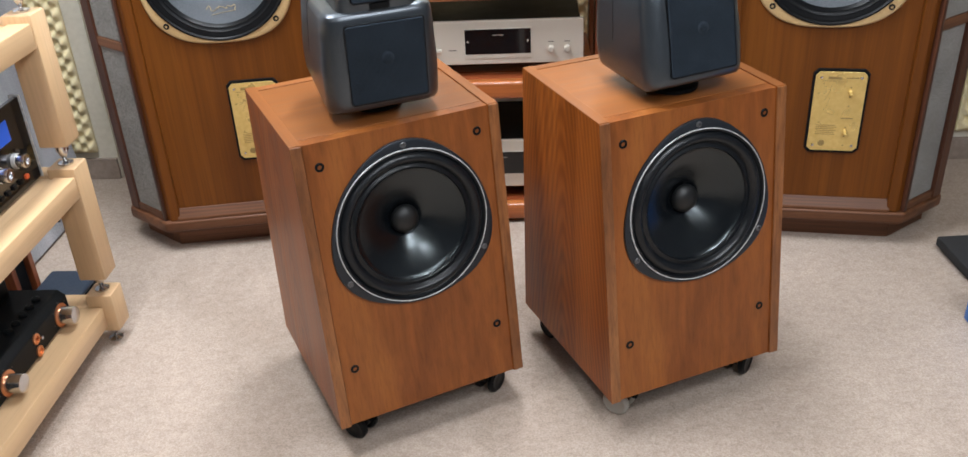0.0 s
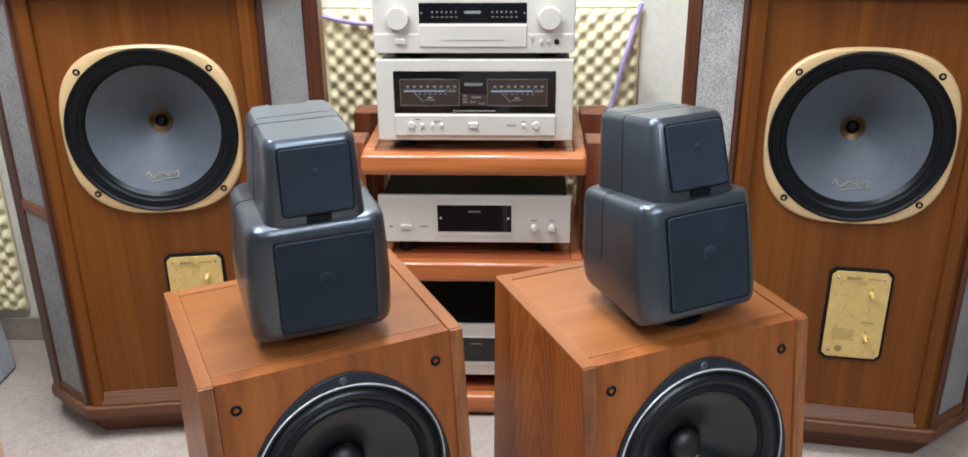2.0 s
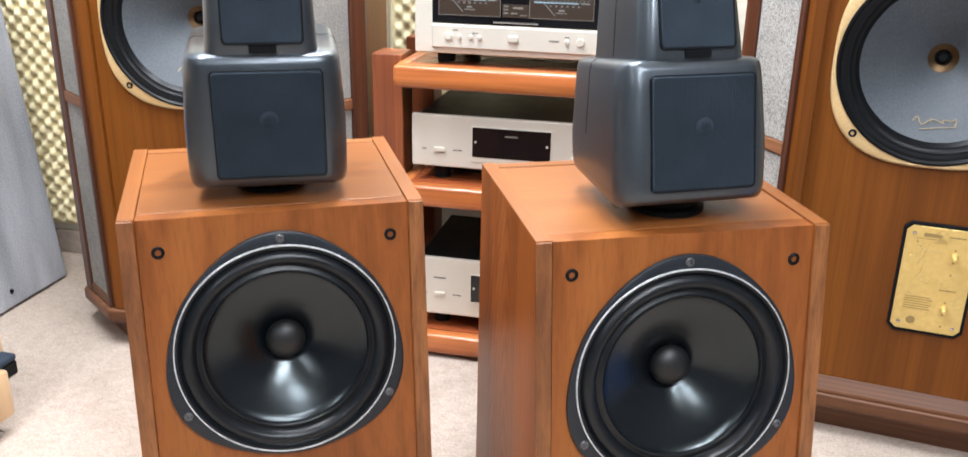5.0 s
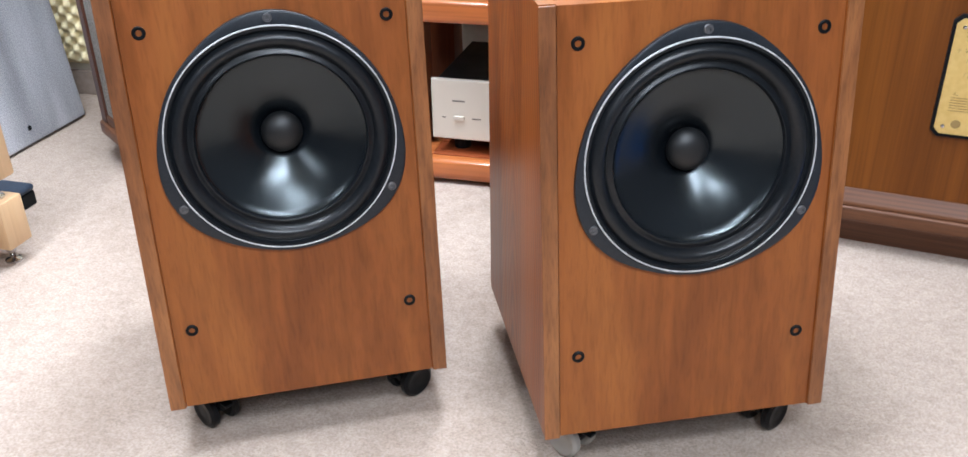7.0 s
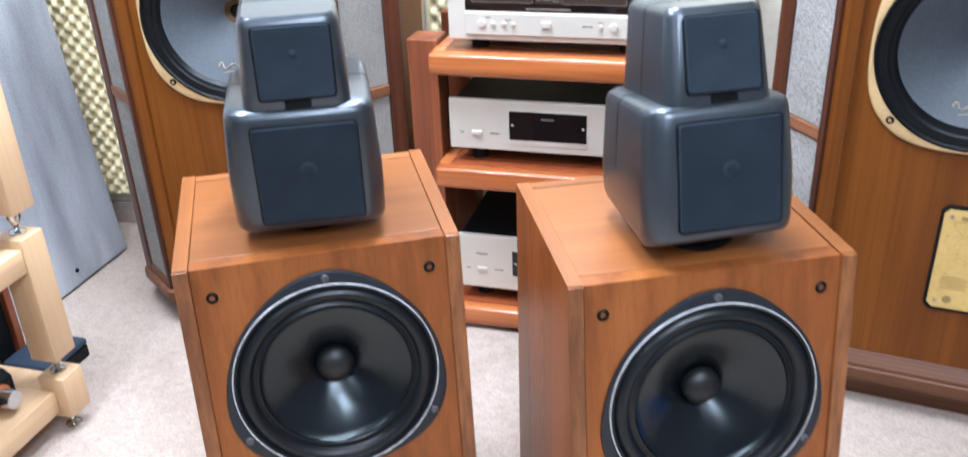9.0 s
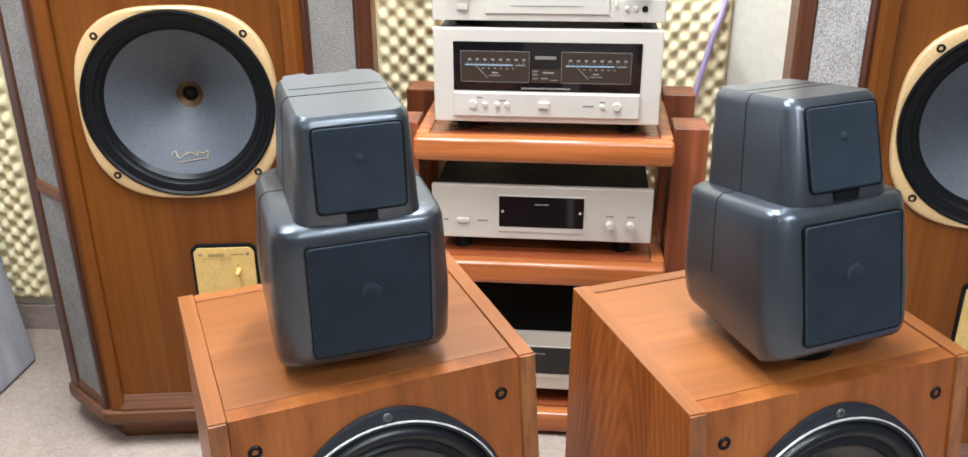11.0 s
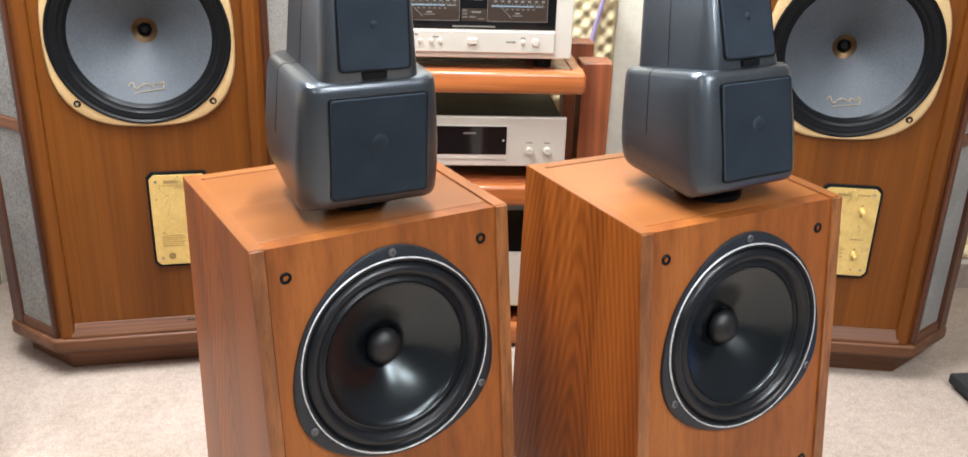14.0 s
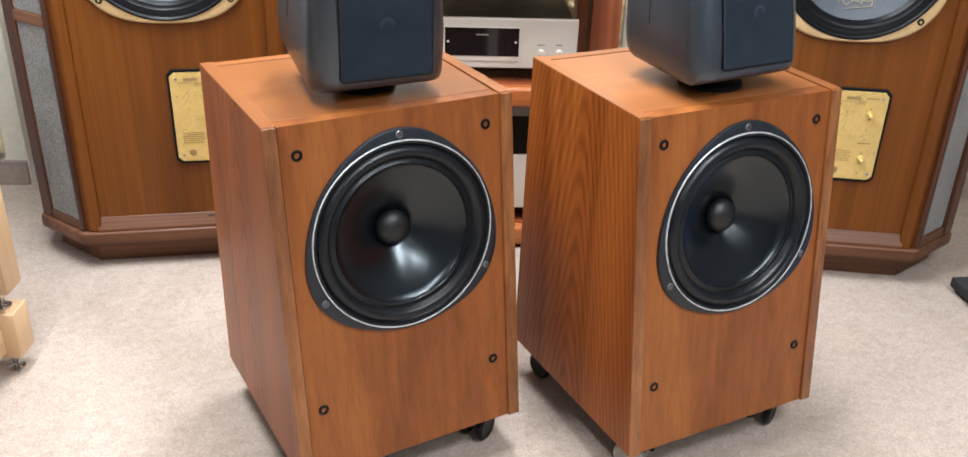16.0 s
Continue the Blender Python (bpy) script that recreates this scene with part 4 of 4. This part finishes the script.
        if i:
            front_bits(u, 0.0, [("ink", -0.168, zc + 0.018, 0.03, 0.004)])


# ---- pale wood rack with two amplifiers ----
RX = -0.9675


def maple_rack():
    r = thing("maple_rack", pose(RX, 1.906, 0), "pale maple equipment rack in stacked tiers on steel spikes", "rack")
    for y in (0.0, -0.72):
        for x in (-0.065, -0.56):
            spans = ((0.042, 0.145), (0.188, 0.481), (0.532, 0.828), (0.875, 1.15))
            for z0, z1 in spans:
                part("post", box(x, x + 0.065, y, y + 0.065, z0, z1, 0.005), MAPLE_V, r, "", True)
            for z, up in ((0.0, 0.0425), (0.145, 0.0435), (0.481, 0.0515), (0.828, 0.0475)):
                q = pose(x + 0.0325, y + 0.0325, z)
                part("spike", turned([(0.017, 0.0), (0.017, 0.004), (0.006, 0.008), (0.004, 0.012), (0.014, 0.034), (0.014, up)], q, 20), STEEL, r, "polished steel spike", True)
    for z0, z1 in ((0.410, 0.463), (0.758, 0.812)):
        for x in (-0.052, -0.552):
            part("rail", box(x, x + 0.05, -0.6545, -0.0005, z0, z1, 0.004), MAPLE, r, "", True)
        part("rail", box(-0.4945, -0.0655, 0.008, 0.058, z0, z1, 0.004), MAPLE, r, "", True)
        part("shelf", box(-0.50, -0.0525, -0.6545, 0.007, z1 - 0.030, z1 - 0.006, 0.002), MAPLE, r)
    part("shelf", box(-0.49, -0.0265, -0.6545, -0.0005, 0.058, 0.113, 0.003), MAPLE, r, "", True)
    part("shelf", box(-0.4945, -0.0655, 0.0, 0.06, 0.058, 0.113, 0.003), MAPLE, r, "", True)
    return r


def rack_amplifiers():
    u = thing("integrated_amplifier", pose(RX - 0.0825, 1.630, 0.113), "black amplifier with steel knobs in copper rings on the low shelf", "amplifier")
    part("chassis", prism([(-0.36, 0.010), (0.0, 0.010), (0.0, 0.066), (-0.016, 0.080), (-0.36, 0.080)], "y", -0.235, 0.235, 0.003), BLACK, u)
    part("transformer_cover", box(-0.35, -0.075, -0.20, 0.03, 0.080, 0.215, 0.006), BLACK, u)
    part("heat_sink", box(-0.33, -0.12, 0.06, 0.215, 0.080, 0.150, 0.004), BLACK, u)
    part("cover_badge", box(-0.0745, -0.0735, -0.015, 0.0, 0.098, 0.112), SILVER, u)
    for y in (0.192, -0.058):
        part("knob_ring", turned([(0.0285, 0.0), (0.0285, 0.002), (0.026, 0.0028), (0.0225, 0.0028)], pose(0.0, y, 0.036, 0, 90, 0), 32), COPPER, u, "bright copper ring", True)
        part("knob", turned([(0.0205, 0.0), (0.0205, 0.030), (0.0195, 0.033), (0.0150, 0.0335)], pose(0.002, y, 0.036, 0, 90, 0), 32), STEEL, u, "brushed steel knob", True)
        for a in range(-150, 151, 50):
            part("dial_mark", box(-0.0008, 0.0008, y + 0.036 * math.sin(radians(a)) - 0.0008, y + 0.036 * math.sin(radians(a)) + 0.0008, 0.036 + 0.032 * math.cos(radians(a)) - 0.001, 0.036 + 0.032 * math.cos(radians(a)) + 0.001), GREY_INK, u)
    for z, lever in ((0.052, True), (0.020, False)):
        part("jack_ring", turned([(0.013, 0.0), (0.013, 0.003), (0.0075, 0.004), (0.0075, 0.001)], pose(0.0, 0.075, z, 0, 90, 0), 24), COPPER, u, "copper ring", True)
        if lever:
            part("toggle", turned([(0.003, 0.0), (0.0024, 0.014), (0.0036, 0.018)], pose(0.0, 0.075, z, 0, 78, 0), 12), STEEL, u, "", True)
    for fy in (-0.2, 0.2):
        for fx in (-0.32, -0.05):
            part("foot", turned([(0.018, 0.0), (0.02, 0.011)], pose(fx, fy, 0), 16), RUBBER, u)
    for i in range(5):
        part("tube_socket", turned([(0.010, 0.080), (0.010, 0.085), (0.006, 0.087)], pose(-0.045, 0.06 + 0.032 * i, 0), 16), BLACK, u)
    u = thing("display_amplifier", pose(RX - 0.0805, 1.690, 0.4575), "black glass fronted amplifier with blue display and chrome knobs", "amplifier")
    part("case", box(-0.36, -0.012, -0.22, 0.22, 0.012, 0.165, 0.003), BLACK, u)
    part("front_panel", box(-0.012, 0.0, -0.225, 0.221, 0.008, 0.196, 0.002), GLASS, u, "black glass front")
    for y in (-0.2285, 0.2215):
        part("trim_strip", box(-0.022, 0.003, y, y + 0.0035, 0.006, 0.199, 0.001), SILVER, u, "bare aluminium end strip")
    part("lid", box(-0.36, -0.012, -0.222, 0.2205, 0.165, 0.170, 0.001), SILVER, u)
    part("display", box(-0.002, 0.001, -0.01, 0.152, 0.124, 0.170, 0.001), BLUE, u, "glowing blue display")
    for y in (0.140, 0.067, -0.10):
        part("knob_skirt", turned([(0.0165, 0.0), (0.0165, 0.008), (0.0150, 0.009)], pose(0.0, y, 0.081, 0, 90, 0), 28), SILVER, u, "", True)
        part("knob", turned([(0.0150, 0.0085), (0.0150, 0.026), (0.0140, 0.028), (0.0085, 0.028), (0.0080, 0.024)], pose(0.0, y, 0.081, 0, 90, 0), 28), STEEL, u, "polished chrome knob", True)
    for i in range(8):
        part("push_button", box(-0.001, 0.005, 0.156 - 0.027 * i, 0.169 - 0.027 * i, 0.029, 0.039, 0.001), ORANGE_LED if i == 0 else BLACK, u)
    part("lamp_dot", turned([(0.003, 0.0), (0.0025, 0.001)], pose(0.0, 0.188, 0.064, 0, 90, 0), 10), GREY_INK, u)
    for fy in (-0.18, 0.18):
        for fx in (-0.32, -0.05):
            part("foot", turned([(0.018, 0.0), (0.02, 0.013)], pose(fx, fy, 0), 16), RUBBER, u)


def felt_panel():
    p = thing("felt_panel", pose(-1.379, 2.700, 0, 0, -5.4, 0), "tall grey felt-covered acoustic panel leaning back on the carpet", "acoustic panel")
    part("felt_board", box(-0.06, 0.0, -1.25, 0.0, 0.006, 1.75, 0.006), FELT_PANEL, p)
    for y in (-0.22, -0.9):
        part("fixing", turned([(0.007, 0.0), (0.006, 0.002)], pose(0.0, y, 0.05, 0, 90, 0), 12), BLACK, p)
    return p


def small_things():
    b = thing("storage_box", pose(-1.152, 2.14, 0), "dark navy flat box lying on the carpet behind the rack", "box")
    part("body", box(-0.116, 0.016, -0.094, 0.042, 0.0, 0.034, 0.003), BLACK, b)
    part("lid", box(-0.118, 0.018, -0.097, 0.045, 0.0342, 0.052, 0.008, 3), NAVY, b, "", True)
    w = thing("wooden_case", pose(-1.362, 2.03, 0), "small reddish wooden case with a black front standing behind the rack", "case")
    for y in (0.0, 0.086):
        part("side_board", box(0.0, 0.085, y, y + 0.020, 0.0, 0.30, 0.002), CHERRY_POST, w)
    part("front_cloth", box(0.004, 0.070, 0.0204, 0.0856, 0.004, 0.278, 0.002), BLACK, w)
    part("top_board", box(0.0, 0.085, 0.0204, 0.0856, 0.2785, 0.2995, 0.002), CHERRY_POST, w)
    m = thing("black_slab", pose(1.138, 2.302, 0, 0, 0, 4), "thick black rubber-edged slab lying on the carpet", "slab")
    part("slab_body", box(0.012, 0.55, -0.30, -0.012, 0.0, 0.012, 0.002), BLACK, m)
    part("slab_top", box(0.0, 0.56, -0.31, 0.0, 0.0125, 0.040, 0.006), SLAB, m, "", True)
    m = thing("blue_crate", pose(1.080, 1.628, 0), "open blue plastic crate standing on the carpet", "crate")
    for x0, x1, y0, y1 in ((0.0, 0.008, 0.0, 0.34), (0.352, 0.36, 0.0, 0.34), (0.0085, 0.3515, 0.0, 0.008), (0.0085, 0.3515, 0.332, 0.34)):
        part("wall", box(x0, x1, y0, y1, 0.004, 0.17, 0.002), BLUE_PAINT, m)
    part("base", box(0.004, 0.356, 0.004, 0.336, 0.0, 0.008, 0.002), BLUE_PAINT, m)
    c = thing("cable", pose(0, 0, 0), "lilac cable hanging down over the foam edge", "cable")
    part("sheath", rod([(0.315 + 0.06 * (i / 6) ** 1.4, 3.062 + (0.02 if i > 6 else 0.0), 0.56 + 0.052 * i) for i in range(9)], 0.007, 8), PURPLE, c, "", True)
    c = thing("cable", pose(0, 0, 0), "lilac cable draped along the top of the foam", "cable")
    part("sheath", rod([(-0.49 + 0.022 * i, 3.064, 0.945 - 0.022 * math.sin(i * 0.26)) for i in range(12)], 0.006, 8), PURPLE, c, "", True)


def ceiling_lights():
    for lx, ly, watts, turn in LAMPS:
        f = thing("ceiling_light", pose(lx, ly, ROOM_H, 0, 0, turn), "white twin-tube ceiling light fitting", "ceiling light", "ceiling lights")
        part("housing", box(-0.15, 0.15, -0.62, 0.62, -0.05, 0.0, 0.01), CEIL, f)
        for sx in (-0.06, 0.06):
            part("tube", rod([(sx, -0.6, -0.062), (sx, 0.6, -0.062)], 0.012, 10), TUBE, f)


room()
foam_panel(-0.50, 0.404, 0.30, 0.964, 3.098, 0.024, 0.015)
foam_panel(-2.3, -1.412, 0.10, 1.70, 2.878, 0.0225, 0.024)
foam_panel(1.40, 2.2, 0.10, 1.70, 2.878, 0.0225, 0.024)
loudspeaker(pose(-0.162, 1.601, 0, 0, 0, 28.5), "teak veneered three-way loudspeaker on black castors with graphite heads nodding down", -0.0035, 0.101, 0.0, -3.5, 5.0, False)
loudspeaker(pose(0.3895, 1.6610, 0, 0, 0, 25.2), "teak veneered loudspeaker with one clear castor wheel and tipped-up heads", 0.0175, 0.079, 0.008, 2.7, -8.0, True)
cabinet(pose(-0.750, 2.417, 0, 0, 0, 9.2), "tall walnut loudspeaker with fifteen-inch grey cone and gold control plate", True)
cabinet(pose(0.796, 2.381, 0, 0, 0, -8.6), "tall walnut loudspeaker with fifteen-inch grey cone and gold control plate")
equipment_rack()
silver_components()
maple_rack()
rack_amplifiers()
felt_panel()
small_things()
ceiling_lights()
